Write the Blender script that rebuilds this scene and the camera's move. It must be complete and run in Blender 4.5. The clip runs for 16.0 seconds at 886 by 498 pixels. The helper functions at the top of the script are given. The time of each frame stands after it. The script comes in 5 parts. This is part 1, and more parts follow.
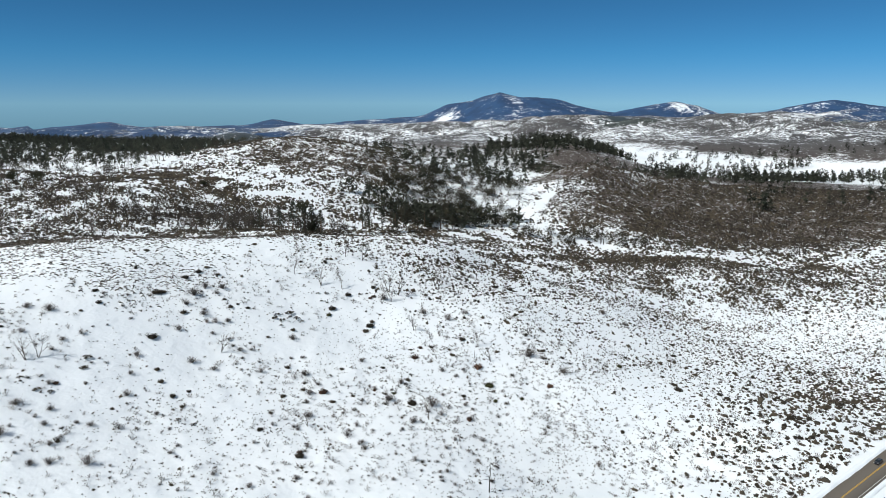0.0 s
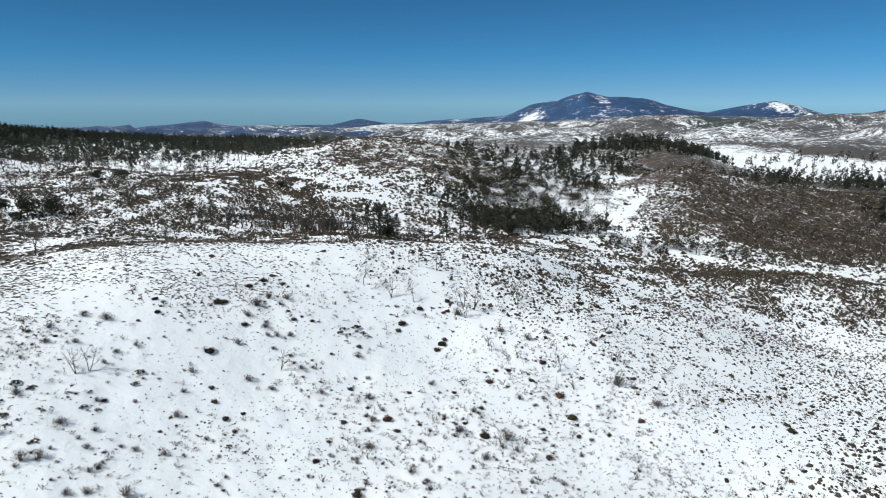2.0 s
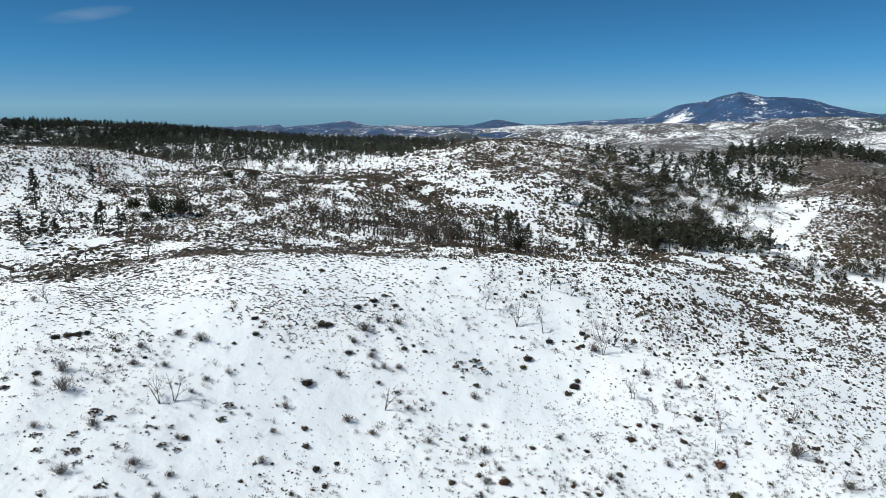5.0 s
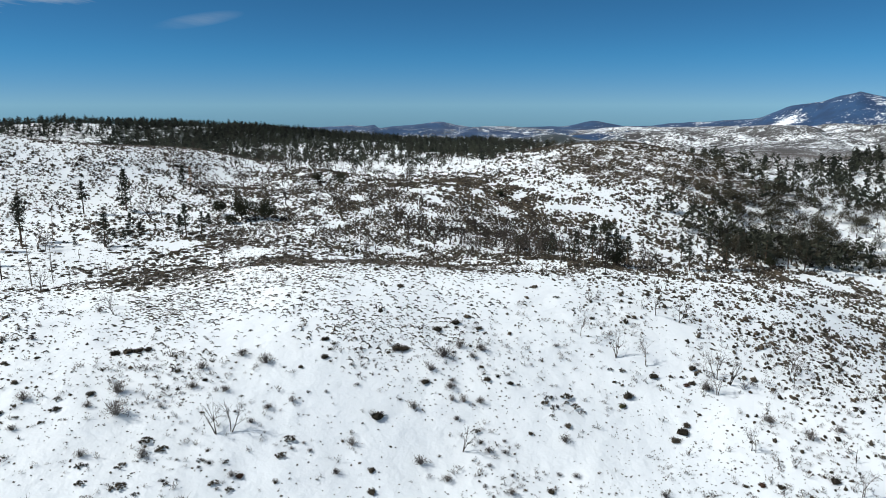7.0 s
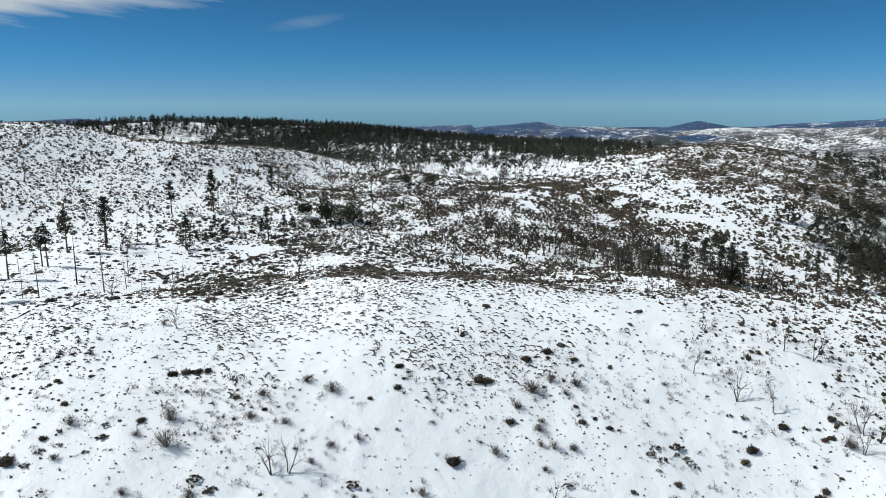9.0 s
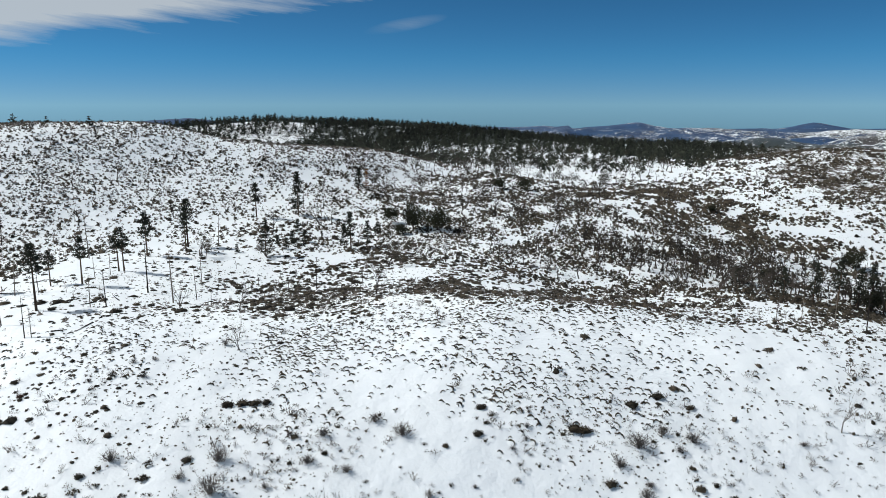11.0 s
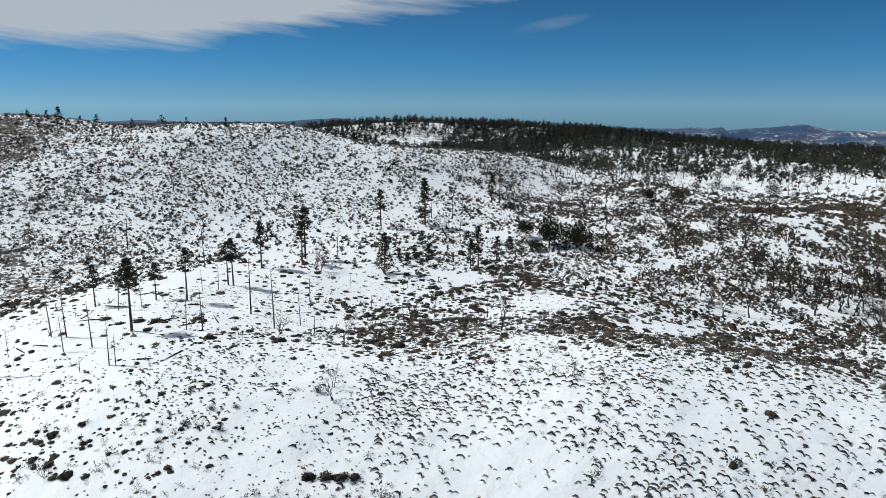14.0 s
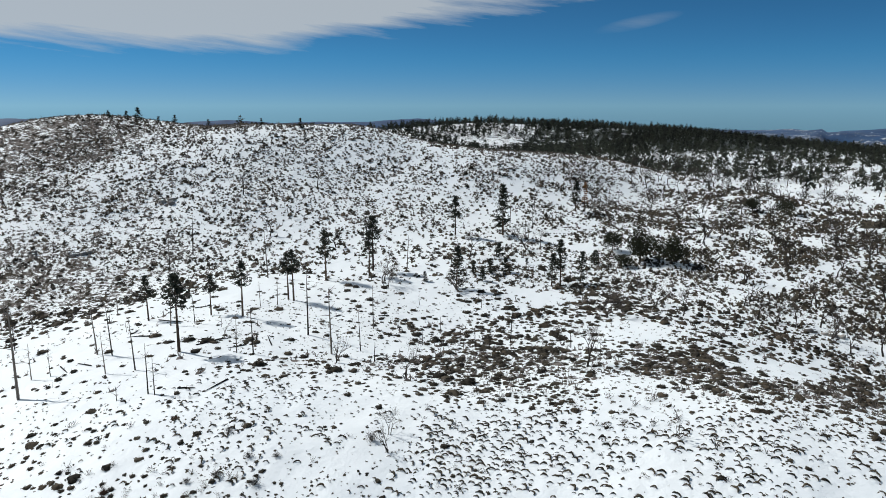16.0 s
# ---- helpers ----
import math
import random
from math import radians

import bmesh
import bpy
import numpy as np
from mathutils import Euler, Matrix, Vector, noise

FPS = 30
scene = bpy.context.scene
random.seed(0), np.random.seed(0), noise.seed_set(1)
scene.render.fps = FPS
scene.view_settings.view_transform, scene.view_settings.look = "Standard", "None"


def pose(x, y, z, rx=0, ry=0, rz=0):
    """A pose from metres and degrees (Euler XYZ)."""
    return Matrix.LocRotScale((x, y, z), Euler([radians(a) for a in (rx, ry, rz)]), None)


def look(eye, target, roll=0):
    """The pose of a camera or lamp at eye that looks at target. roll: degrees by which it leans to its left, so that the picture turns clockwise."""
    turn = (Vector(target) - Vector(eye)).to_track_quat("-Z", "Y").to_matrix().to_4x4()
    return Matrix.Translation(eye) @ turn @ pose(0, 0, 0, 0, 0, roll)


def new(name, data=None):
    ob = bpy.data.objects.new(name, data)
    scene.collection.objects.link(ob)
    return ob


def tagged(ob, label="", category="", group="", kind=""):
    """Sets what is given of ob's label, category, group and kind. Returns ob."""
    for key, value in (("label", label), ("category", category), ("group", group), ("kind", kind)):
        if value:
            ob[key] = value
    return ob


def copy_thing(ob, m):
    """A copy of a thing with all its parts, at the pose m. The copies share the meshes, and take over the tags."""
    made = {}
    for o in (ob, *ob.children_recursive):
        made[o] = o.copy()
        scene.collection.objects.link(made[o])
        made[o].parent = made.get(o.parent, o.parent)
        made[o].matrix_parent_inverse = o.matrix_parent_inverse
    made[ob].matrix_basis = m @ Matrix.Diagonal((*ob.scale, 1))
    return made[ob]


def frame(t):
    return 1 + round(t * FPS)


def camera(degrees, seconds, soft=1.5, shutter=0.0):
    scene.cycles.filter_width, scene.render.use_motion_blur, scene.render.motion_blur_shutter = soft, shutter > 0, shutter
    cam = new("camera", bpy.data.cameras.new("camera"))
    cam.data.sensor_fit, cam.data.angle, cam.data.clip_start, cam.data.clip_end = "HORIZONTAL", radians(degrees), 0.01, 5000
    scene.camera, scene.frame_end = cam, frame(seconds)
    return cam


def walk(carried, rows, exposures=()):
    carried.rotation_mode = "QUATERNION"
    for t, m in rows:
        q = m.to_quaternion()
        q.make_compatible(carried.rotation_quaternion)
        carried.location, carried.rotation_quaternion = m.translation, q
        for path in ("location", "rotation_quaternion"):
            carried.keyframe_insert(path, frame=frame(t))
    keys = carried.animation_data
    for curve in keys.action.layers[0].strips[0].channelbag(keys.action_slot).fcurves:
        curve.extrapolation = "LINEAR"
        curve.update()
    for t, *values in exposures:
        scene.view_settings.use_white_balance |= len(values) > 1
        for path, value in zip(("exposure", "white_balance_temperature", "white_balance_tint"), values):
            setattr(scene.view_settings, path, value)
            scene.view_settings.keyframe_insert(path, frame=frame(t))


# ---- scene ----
cam = camera(64.12, 16.0, soft=0.8)
PATH = [
    (0, pose(0.00, 0.00, 150.00, 78.383, 0.000, 0.005)),
    (0.5, pose(0.35, 6.73, 149.93, 78.383, 0.000, 1.559)),
    (1, pose(0.51, 13.36, 149.83, 78.376, 0.000, 3.208)),
    (1.5, pose(0.43, 19.93, 149.74, 78.372, 0.000, 4.946)),
    (2, pose(0.11, 26.45, 149.66, 78.366, 0.000, 6.704)),
    (2.5, pose(-0.38, 32.96, 149.61, 78.365, 0.000, 8.484)),
    (3, pose(-1.11, 39.54, 149.56, 78.373, 0.000, 10.285)),
    (3.5, pose(-1.97, 45.99, 149.50, 78.377, 0.000, 12.136)),
    (4, pose(-2.94, 52.33, 149.43, 78.384, 0.000, 13.997)),
    (4.2, pose(-3.35, 54.86, 149.41, 78.392, 0.000, 14.748)),
    (6.3, pose(-10.26, 80.96, 149.35, 78.480, 0.000, 22.507)),
    (6.5, pose(-11.11, 83.35, 149.39, 78.485, 0.000, 23.273)),
    (7, pose(-13.26, 89.29, 149.46, 78.486, 0.000, 25.207)),
    (7.5, pose(-15.59, 95.18, 149.47, 78.482, 0.000, 27.084)),
    (8, pose(-18.19, 101.01, 149.41, 78.478, 0.000, 28.990)),
    (8.5, pose(-20.98, 106.81, 149.35, 78.468, 0.000, 30.927)),
    (9, pose(-23.94, 112.67, 149.37, 78.464, 0.000, 32.894)),
    (9.2, pose(-25.15, 115.01, 149.37, 78.465, 0.000, 33.675)),
    (11.3, pose(-40.64, 137.86, 149.02, 78.503, 0.000, 41.725)),
    (11.5, pose(-42.18, 139.81, 149.07, 78.506, 0.000, 42.486)),
    (12, pose(-46.05, 144.62, 149.19, 78.494, 0.000, 44.396)),
    (12.5, pose(-50.08, 149.17, 149.33, 78.491, 0.000, 46.272)),
    (13, pose(-54.33, 153.54, 149.44, 78.492, 0.000, 48.110)),
    (13.5, pose(-58.66, 157.81, 149.49, 78.505, 0.000, 49.951)),
    (14, pose(-63.12, 161.97, 149.60, 78.518, 0.000, 51.812)),
    (14.5, pose(-67.78, 165.91, 149.63, 78.534, 0.000, 53.677)),
    (15, pose(-72.54, 169.65, 149.57, 78.539, 0.000, 55.404)),
    (15.5, pose(-77.37, 173.32, 149.65, 78.554, 0.000, 56.886)),
    (16, pose(-82.23, 176.82, 149.76, 78.555, 0.000, 58.276)),
]
walk(cam, PATH, [(0, 0.05), (4, 0.08), (8, 0.06), (12, -0.06), (16, -0.14)])

# ---- world, sun ----
SUN_AZIMUTH, SUN_HEIGHT = 236.0, 46.0  # degrees clockwise from +y, and above the horizon
world = bpy.data.worlds.new("sky")
scene.world = world
world.use_nodes = True
wn, wl = world.node_tree.nodes, world.node_tree.links
wn.clear()
sky = wn.new("ShaderNodeTexSky")
sky.sky_type, sky.sun_disc = "NISHITA", False
sky.sun_elevation, sky.sun_rotation = radians(SUN_HEIGHT), radians(SUN_AZIMUTH)
sky.altitude, sky.air_density, sky.dust_density, sky.ozone_density = 1700, 0.45, 0.0, 4.0
clear = wn.new("ShaderNodeMix")
clear.data_type, clear.blend_type = "RGBA", "MULTIPLY"
clear.inputs[0].default_value = 1.0
wl.new(sky.outputs[0], clear.inputs[6])
height = wn.new("ShaderNodeSeparateXYZ")
wl.new(wn.new("ShaderNodeTexCoord").outputs["Generated"], height.inputs[0])
band = wn.new("ShaderNodeMapRange")
band.interpolation_type = "SMOOTHSTEP"
band.inputs[1].default_value, band.inputs[2].default_value = 0.0, 0.075
wl.new(height.outputs[2], band.inputs[0])
filtered = wn.new("ShaderNodeMix")
filtered.data_type = "RGBA"
filtered.inputs[6].default_value, filtered.inputs[7].default_value = (0.53, 0.77, 0.86, 1), (0.35, 0.89, 1.0, 1)
wl.new(band.outputs[0], filtered.inputs[0])
wl.new(filtered.outputs[2], clear.inputs[7])
back = wn.new("ShaderNodeBackground")
back.inputs["Strength"].default_value = 0.0775
wl.new(clear.outputs[2], back.inputs[0])


def sky_math(op, a, b=None, c=None, clamp=False):
    n = wn.new("ShaderNodeMath")
    n.operation, n.use_clamp = op, clamp
    for k, v in enumerate((a, b, c)):
        if v is None:
            continue
        if isinstance(v, (int, float)):
            n.inputs[k].default_value = v
        else:
            wl.new(v, n.inputs[k])
    return n.outputs[0]


# A sheet of high thin cloud in the west: over a line that climbs from 4 degrees above the horizon, torn by streaks.
split = wn.new("ShaderNodeSeparateXYZ")
wl.new(wn.new("ShaderNodeTexCoord").outputs["Generated"], split.inputs[0])
cloud_az = sky_math("MULTIPLY", sky_math("ARCTAN2", sky_math("MULTIPLY", split.outputs[0], -1.0), split.outputs[1]), 57.2958)
cloud_el = sky_math("MULTIPLY", sky_math("ARCSINE", split.outputs[2]), 57.2958)
place = wn.new("ShaderNodeCombineXYZ")
wl.new(sky_math("ADD", sky_math("MULTIPLY", cloud_az, 0.05), sky_math("MULTIPLY", cloud_el, 0.18)), place.inputs[0])
wl.new(sky_math("SUBTRACT", sky_math("MULTIPLY", cloud_el, 0.75), sky_math("MULTIPLY", cloud_az, 0.11)), place.inputs[1])
streak = wn.new("ShaderNodeTexNoise")
streak.inputs["Scale"].default_value, streak.inputs["Detail"].default_value, streak.inputs["Roughness"].default_value = 1.1, 7.0, 0.6
wl.new(place.outputs[0], streak.inputs["Vector"])
line = sky_math("ADD", 3.5, sky_math("MULTIPLY", sky_math("MAXIMUM", sky_math("SUBTRACT", 72.0, cloud_az), 0.0), 0.165))
above = sky_math("SUBTRACT", cloud_el, line)
body = sky_math("ADD", sky_math("MULTIPLY", above, 0.62), sky_math("MULTIPLY", sky_math("SUBTRACT", streak.outputs["Fac"], 0.55), 2.6), clamp=True)
wisp_at = sky_math("ADD", sky_math("POWER", sky_math("MULTIPLY", sky_math("SUBTRACT", cloud_az, 43.5), 0.3), 2.0), sky_math("POWER", sky_math("MULTIPLY", 1.9, sky_math("SUBTRACT", sky_math("SUBTRACT", cloud_el, 6.1), sky_math("MULTIPLY", sky_math("SUBTRACT", 43.5, cloud_az), 0.18))), 2.0))
wisp = sky_math("MULTIPLY", sky_math("SUBTRACT", 1.0, wisp_at, clamp=True), sky_math("MULTIPLY", sky_math("SUBTRACT", streak.outputs["Fac"], 0.3, clamp=True), 0.5))
low_fade = sky_math("MULTIPLY", sky_math("SUBTRACT", 60.0, cloud_el), 0.05, clamp=True)
cloudy = sky_math("MULTIPLY", sky_math("MAXIMUM", sky_math("MULTIPLY", body, 0.85), wisp), low_fade, clamp=True)
white = wn.new("ShaderNodeBackground")
white.inputs["Color"].default_value, white.inputs["Strength"].default_value = (0.86, 0.94, 1.0, 1), 0.61
mixed_sky = wn.new("ShaderNodeMixShader")
wl.new(cloudy, mixed_sky.inputs[0])
wl.new(back.outputs[0], mixed_sky.inputs[1])
wl.new(white.outputs[0], mixed_sky.inputs[2])
wout = wn.new("ShaderNodeOutputWorld")
wl.new(mixed_sky.outputs[0], wout.inputs[0])
sun = new("sun", bpy.data.lights.new("sun", "SUN"))
sun.data.energy, sun.data.angle, sun.data.color = 4.0, radians(0.53), (1.0, 0.98, 0.95)
a, e = radians(SUN_AZIMUTH), radians(SUN_HEIGHT)
sun.matrix_world = look((300 * math.sin(a) * math.cos(e), 300 * math.cos(a) * math.cos(e), 300 * math.sin(e)), (0, 0, 0))

# ---- the lie of the land ----
# Rounded hills and hollows: centre x, y, spread and height.
BASE = 70.14
BROAD_HILLS = [
    (75, -90, 165, -31.2), (-165, -45, 90, -14.9), (-300, -45, 90, -11.1), (15, 45, 90, -18.3),
    (-667.5, 75, 165, 21.8), (-25.5, 193.5, 63, -5.6), (240, 240, 165, -33.5), (-372, 256.5, 63, -9.9),
    (652.5, 292.5, 255, -14.9), (-585, 322.5, 165, 47.4), (405, 487.5, 165, -18), (-75, 495, 90, -9.9),
    (150, 540, 90, -10.9), (-667.5, 570, 165, 10.1), (285, 630, 90, -18.1), (-120, 720, 90, 18.1),
    (-255, 735, 165, 13.2), (-420, 1065, 165, -10.1), (720, 1170, 420, -36.8), (-750, 1170, 420, 20),
    (15, 1185, 255, 13.5), (195, 1215, 90, 24.9), (405, 1230, 165, -13.8), (-667.5, 1312.5, 165, -11.4),
]
KNOLLS = [
    (-592.5, 193.5, 63, 15.5), (-210, 202.5, 45, 15.3), (60, 225, 45, -14.5), (-78, 225, 33, -3.3),
    (-120, 246, 33, 4.9), (-300, 247.5, 45, 11.4), (-477, 267, 33, 5.6), (-36, 288, 33, -6.3),
    (-165, 292.5, 45, 17.2), (-519, 309, 33, 10.2), (-75, 337.5, 45, 17.2), (-498, 372, 33, 15.9),
    (163.5, 382.5, 63, -15), (-15, 414, 33, 10.6), (-435, 414, 33, 9.4), (-214.5, 445.5, 63, 7.6),
    (172.5, 472.5, 45, 4.9), (-435, 508.5, 63, 18.3), (-232.5, 540, 45, 8.9), (6, 603, 63, -14.5),
    (150, 720, 45, 11.2), (153, 771, 33, 18.9), (258, 823.5, 63, 4.5), (289.5, 981, 63, -4.2),
]
DIPS_AND_SPURS = [
    (-162, 183, 33, 3.2), (-288, 183, 33, 3.6), (132, 204, 33, -3.8), (174, 246, 33, -3.2),
    (-225, 288, 33, -1.2), (-414, 288, 33, 5.1), (111, 309, 33, -4.5), (-120, 309, 33, 2.2),
    (-288, 330, 33, 3.3), (-351, 330, 33, 2.7), (-225, 351, 33, 4.5), (-15, 372, 33, 4.7),
    (69, 372, 33, 3.8), (-99, 414, 33, 7.2), (-309, 456, 33, 3.8), (-372, 498, 33, -8.7),
    (-330, 540, 33, 8.1), (111, 540, 33, -11.1), (90, 771, 33, -8.9), (216, 813, 33, 12.5),
    (300, 855, 33, 9.6), (384, 876, 33, 5.4),
]
ORIGIN = (-40.0, 90.0)
EYE_LEVEL = 150.0
# Far ranges: distance, depth, and the crest as azimuth (degrees to the left of +y) and angle above eye level.
BLUE_RANGE = (4400, 330, [(-50, -1.2), (-36, -0.6), (-30.2, 0.1), (-28.5, 0.36), (-26.3, -0.1), (-24, -0.6), (-21.3, -0.68), (-19.5, -0.1), (-17.8, 0.2),
    (-15.6, -0.15), (-13.5, -0.6), (-11.3, -0.28), (-9.5, 0.22), (-7.8, 0.55), (-6.2, 0.52), (-4.5, 1.02), (-2.4, 0.34), (-0.3, 0.03), (1, -0.6),
    (2.2, -0.98), (6.5, -1.25), (9, -1.6), (11, -1.6), (13.4, -1.17), (15.6, -1.7), (20, -1.8), (23.2, -1.6), (25.2, -1.2), (27.5, -1.5), (30, -1.75),
    (32.2, -1.6), (35, -1.8), (58, -1.2), (60.2, -0.94), (64, -1.15), (67.8, -1.15), (71, -1.4), (75, -1.1), (79, -1.4), (89, -0.88), (100, -1.2)])
GREY_HILLS = (3350, 300, [(-50, -0.8), (-33, -0.55), (-29.6, -0.26), (-27.3, -0.6), (-25.4, -0.38), (-23, -0.6), (-21, -0.62), (-18.5, -0.75), (-16, -0.6),
    (-11.8, -0.73), (-7.4, -0.94), (-3, -1.2), (1, -1.35), (4, -1.52), (8, -1.62), (11, -1.5), (14, -1.9), (17.5, -1.85), (21.2, -1.5), (23, -1.75), (27.2, -1.42),
    (29.5, -1.45), (32, -1.75), (36, -2.1), (60, -2.2), (100, -2.0)])
LOW_HILLS = (2500, 230, [(-50, -1.6), (-34, -1.5), (-29, -1.75), (-25, -1.5), (-21, -2.1), (-17, -1.75), (-12, -2.0), (-8, -1.6), (-3, -1.75), (2, -2.0), (7, -2.2), (20, -2.4), (60, -2.6), (100, -2.4)])
PINE_HILL = (1480, 250, [(20, -3.4), (28, -3.0), (33, -2.6), (36, -2.3), (39, -2.05), (42, -1.87), (46, -1.62), (50, -1.47), (54, -1.32), (58, -1.5),
    (61, -1.75), (65, -2.2), (72, -2.6), (80, -2.8)])
# Rises between the valley and the ranges: x, y, spread, height.
MIDDLE_RISES = [(-165, 850, 80, 20), (-140, 705, 45, -6), (200, 1075, 85, 19), (315, 870, 70, -8), (-120, 1130, 80, 9), (-426, 914, 90, 8), (-578, 230, 38, 5)]


def value_noise(x, y, seed):
    """Smooth random values from 0 to 1 on a lattice with a cell of 1."""
    ix, iy = np.floor(x).astype(np.int64), np.floor(y).astype(np.int64)
    fx, fy = x - ix, y - iy
    fx, fy = fx * fx * (3 - 2 * fx), fy * fy * (3 - 2 * fy)

    def at(i, j):
        h = (i * 374761393 + j * 668265263 + seed * 974711) & 0xFFFFFFFF
        h = ((h ^ (h >> 13)) * 1274126177) & 0xFFFFFFFF
        return ((h ^ (h >> 16)) & 0xFFFF) / 65535.0

    return (at(ix, iy) * (1 - fx) + at(ix + 1, iy) * fx) * (1 - fy) + (at(ix, iy + 1) * (1 - fx) + at(ix + 1, iy + 1) * fx) * fy


def fractal(x, y, size, seed, octaves=4):
    total, share = 0.0, 0.5
    for k in range(octaves):
        total = total + share * (value_noise(x / size, y / size, seed + 17 * k) - 0.5)
        size, share = size / 2.1, share * 0.5
    return total


def ramp(v, low, high):
    t = np.clip((v - low) / (high - low), 0, 1)
    return t * t * (3 - 2 * t)


_hills = np.random.default_rng(77)
_az, _far = np.radians(_hills.uniform(-48, 16, 90)), _hills.uniform(1750, 3500, 90)
ROUND_HILLS = list(zip(ORIGIN[0] - _far * np.sin(_az), ORIGIN[1] + _far * np.cos(_az), _hills.uniform(80, 180, 90), _hills.uniform(34, 84, 90)))
ROAD_AT, ROAD_WAY = (156.0, 230.5), (0.783, 0.622)


def road_frame(x, y):
    """Metres along the road's middle line, and to its left."""
    dx, dy = x - ROAD_AT[0], y - ROAD_AT[1]
    return dx * ROAD_WAY[0] + dy * ROAD_WAY[1], dy * ROAD_WAY[0] - dx * ROAD_WAY[1]


def gullies(x, y):
    """1 in the bed of a gully, 0 on a spur."""
    bend = fractal(x, y, 300.0, 87, 3)
    big = 1 - np.abs(2 * value_noise(x / 210 + 1.5 * bend, y / 210, 81) - 1)
    small = 1 - np.abs(2 * value_noise(x / 80, y / 80 + 1.5 * bend, 83) - 1)
    return 0.65 * big**2 + 0.35 * small**2


def ground(x, y):
    """The height of the land at x, y (arrays)."""
    x, y = np.asarray(x, float), np.asarray(y, float)
    near = np.full(x.shape, BASE)
    for cx, cy, s, h in BROAD_HILLS + KNOLLS + DIPS_AND_SPURS + MIDDLE_RISES:
        near = near + h * np.exp(-((x - cx) ** 2 + (y - cy) ** 2) / (2 * s * s))
    dx, dy = x - ORIGIN[0], y - ORIGIN[1]
    r, az = np.hypot(dx, dy), np.degrees(np.arctan2(-dx, dy))
    # Seen from the flight line, not from the middle of the sheet.
    sight = np.degrees(np.arctan2(-(x - np.interp(az, [15, 60], [0, -75])), y - np.interp(az, [15, 60], [30, 160])))
    far = np.interp(r, [0, 1050, 1800, 2800, 3800, 4850], [68, 63, 57, 32, 20, 2])
    meadow = ramp(-az, 12, 20) * ramp(r, 980, 1200) * (1 - ramp(r, 1380, 1680))
    far = far * (1 - meadow) + 30 * meadow
    rough = fractal(x, y, 560.0, 5, 5)
    knobs = np.zeros(x.shape)
    for hx, hy, hs, hh in ROUND_HILLS:
        knobs = np.maximum(knobs, hh * np.exp(-((x - hx) ** 2 + (y - hy) ** 2) / (2 * hs * hs)))
    for where, depth, crest in (BLUE_RANGE, GREY_HILLS, LOW_HILLS, PINE_HILL):
        angle = np.interp(sight, [c[0] for c in crest], [c[1] for c in crest])
        line = where * (1 + 0.05 * np.sin(np.radians(az * 9)))
        top = EYE_LEVEL + line * np.tan(np.radians(angle))
        rise = np.exp(-(((r - line) / depth) ** 2))
        lift = np.maximum(top - far, 0) * rise
        ribs = 1 + 0.9 * rough * (1 - rise)
        far = far + lift * np.clip(ribs, 0.4, 1.6)
    cap = EYE_LEVEL + r * np.tan(np.radians(np.interp(sight, [c[0] for c in GREY_HILLS[2]], [c[1] for c in GREY_HILLS[2]])))
    far = far + rough * np.interp(r, [900, 2200, 4400], [5, 34, 16]) * (1 - 0.8 * meadow)
    room = np.clip((cap - far - 2) / 84, 0, 1)
    far = np.where((r < 3850) & ((az < 31) | (az > 70)), np.minimum(far + knobs * room, cap - 1), far + knobs)
    far = far + fractal(x, y, 240.0, 15, 4) * 18 * ramp(r, 3700, 4000)
    far = far - gullies(x, y) * np.interp(r, [1550, 1900, 3000, 3450, 3900], [0, 50, 55, 12, 10]) * (1 - meadow) * (az < 30)
    w = ramp(r, 930, 1570)
    z = near * (1 - w) + far * w
    z = z + fractal(x, y, 36.0, 3, 4) * 2.2 + fractal(x, y, 7.0, 9, 2) * 0.9 * (r < 1000)
    # The road bench.
    along, across = road_frame(x, y)
    bench = np.exp(-((across / 10.5) ** 4)) * (np.abs(along) < 900)
    return z * (1 - bench) + (23.8 + 0.004 * along) * bench


def one(x, y):
    return float(ground(np.array([x]), np.array([y]))[0])

# ---- materials ----
def material(name, rough=0.8, metal=0.0):
    mat = bpy.data.materials.new(name)
    mat.use_nodes = True
    b = mat.node_tree.nodes["Principled BSDF"]
    b.inputs["Roughness"].default_value, b.inputs["Metallic"].default_value = rough, metal
    return mat, mat.node_tree.nodes, mat.node_tree.links, b


def node(nodes, kind, **values):
    n = nodes.new(kind)
    for k, v in values.items():
        n.inputs[k.replace("_", " ")].default_value = v
    return n


def noise_at(nodes, links, coords, scale, detail=4.0, rough=0.6):
    n = node(nodes, "ShaderNodeTexNoise", Scale=scale, Detail=detail, Roughness=rough)
    links.new(coords, n.inputs["Vector"])
    return n.outputs["Fac"]


def calc(nodes, links, op, a, b=None, c=None, clamp=False):
    n = nodes.new("ShaderNodeMath")
    n.operation, n.use_clamp = op, clamp
    for k, v in enumerate((a, b, c)):
        if v is None:
            continue
        if isinstance(v, (int, float)):
            n.inputs[k].default_value = v
        else:
            links.new(v, n.inputs[k])
    return n.outputs[0]


def blend(nodes, links, fac, a, b):
    n = nodes.new("ShaderNodeMix")
    n.data_type = "RGBA"
    if isinstance(fac, (int, float)):
        n.inputs[0].default_value = fac
    else:
        links.new(fac, n.inputs[0])
    for k, v in ((6, a), (7, b)):
        if isinstance(v, tuple):
            n.inputs[k].default_value = (*v, 1)
        else:
            links.new(v, n.inputs[k])
    return n.outputs[2]


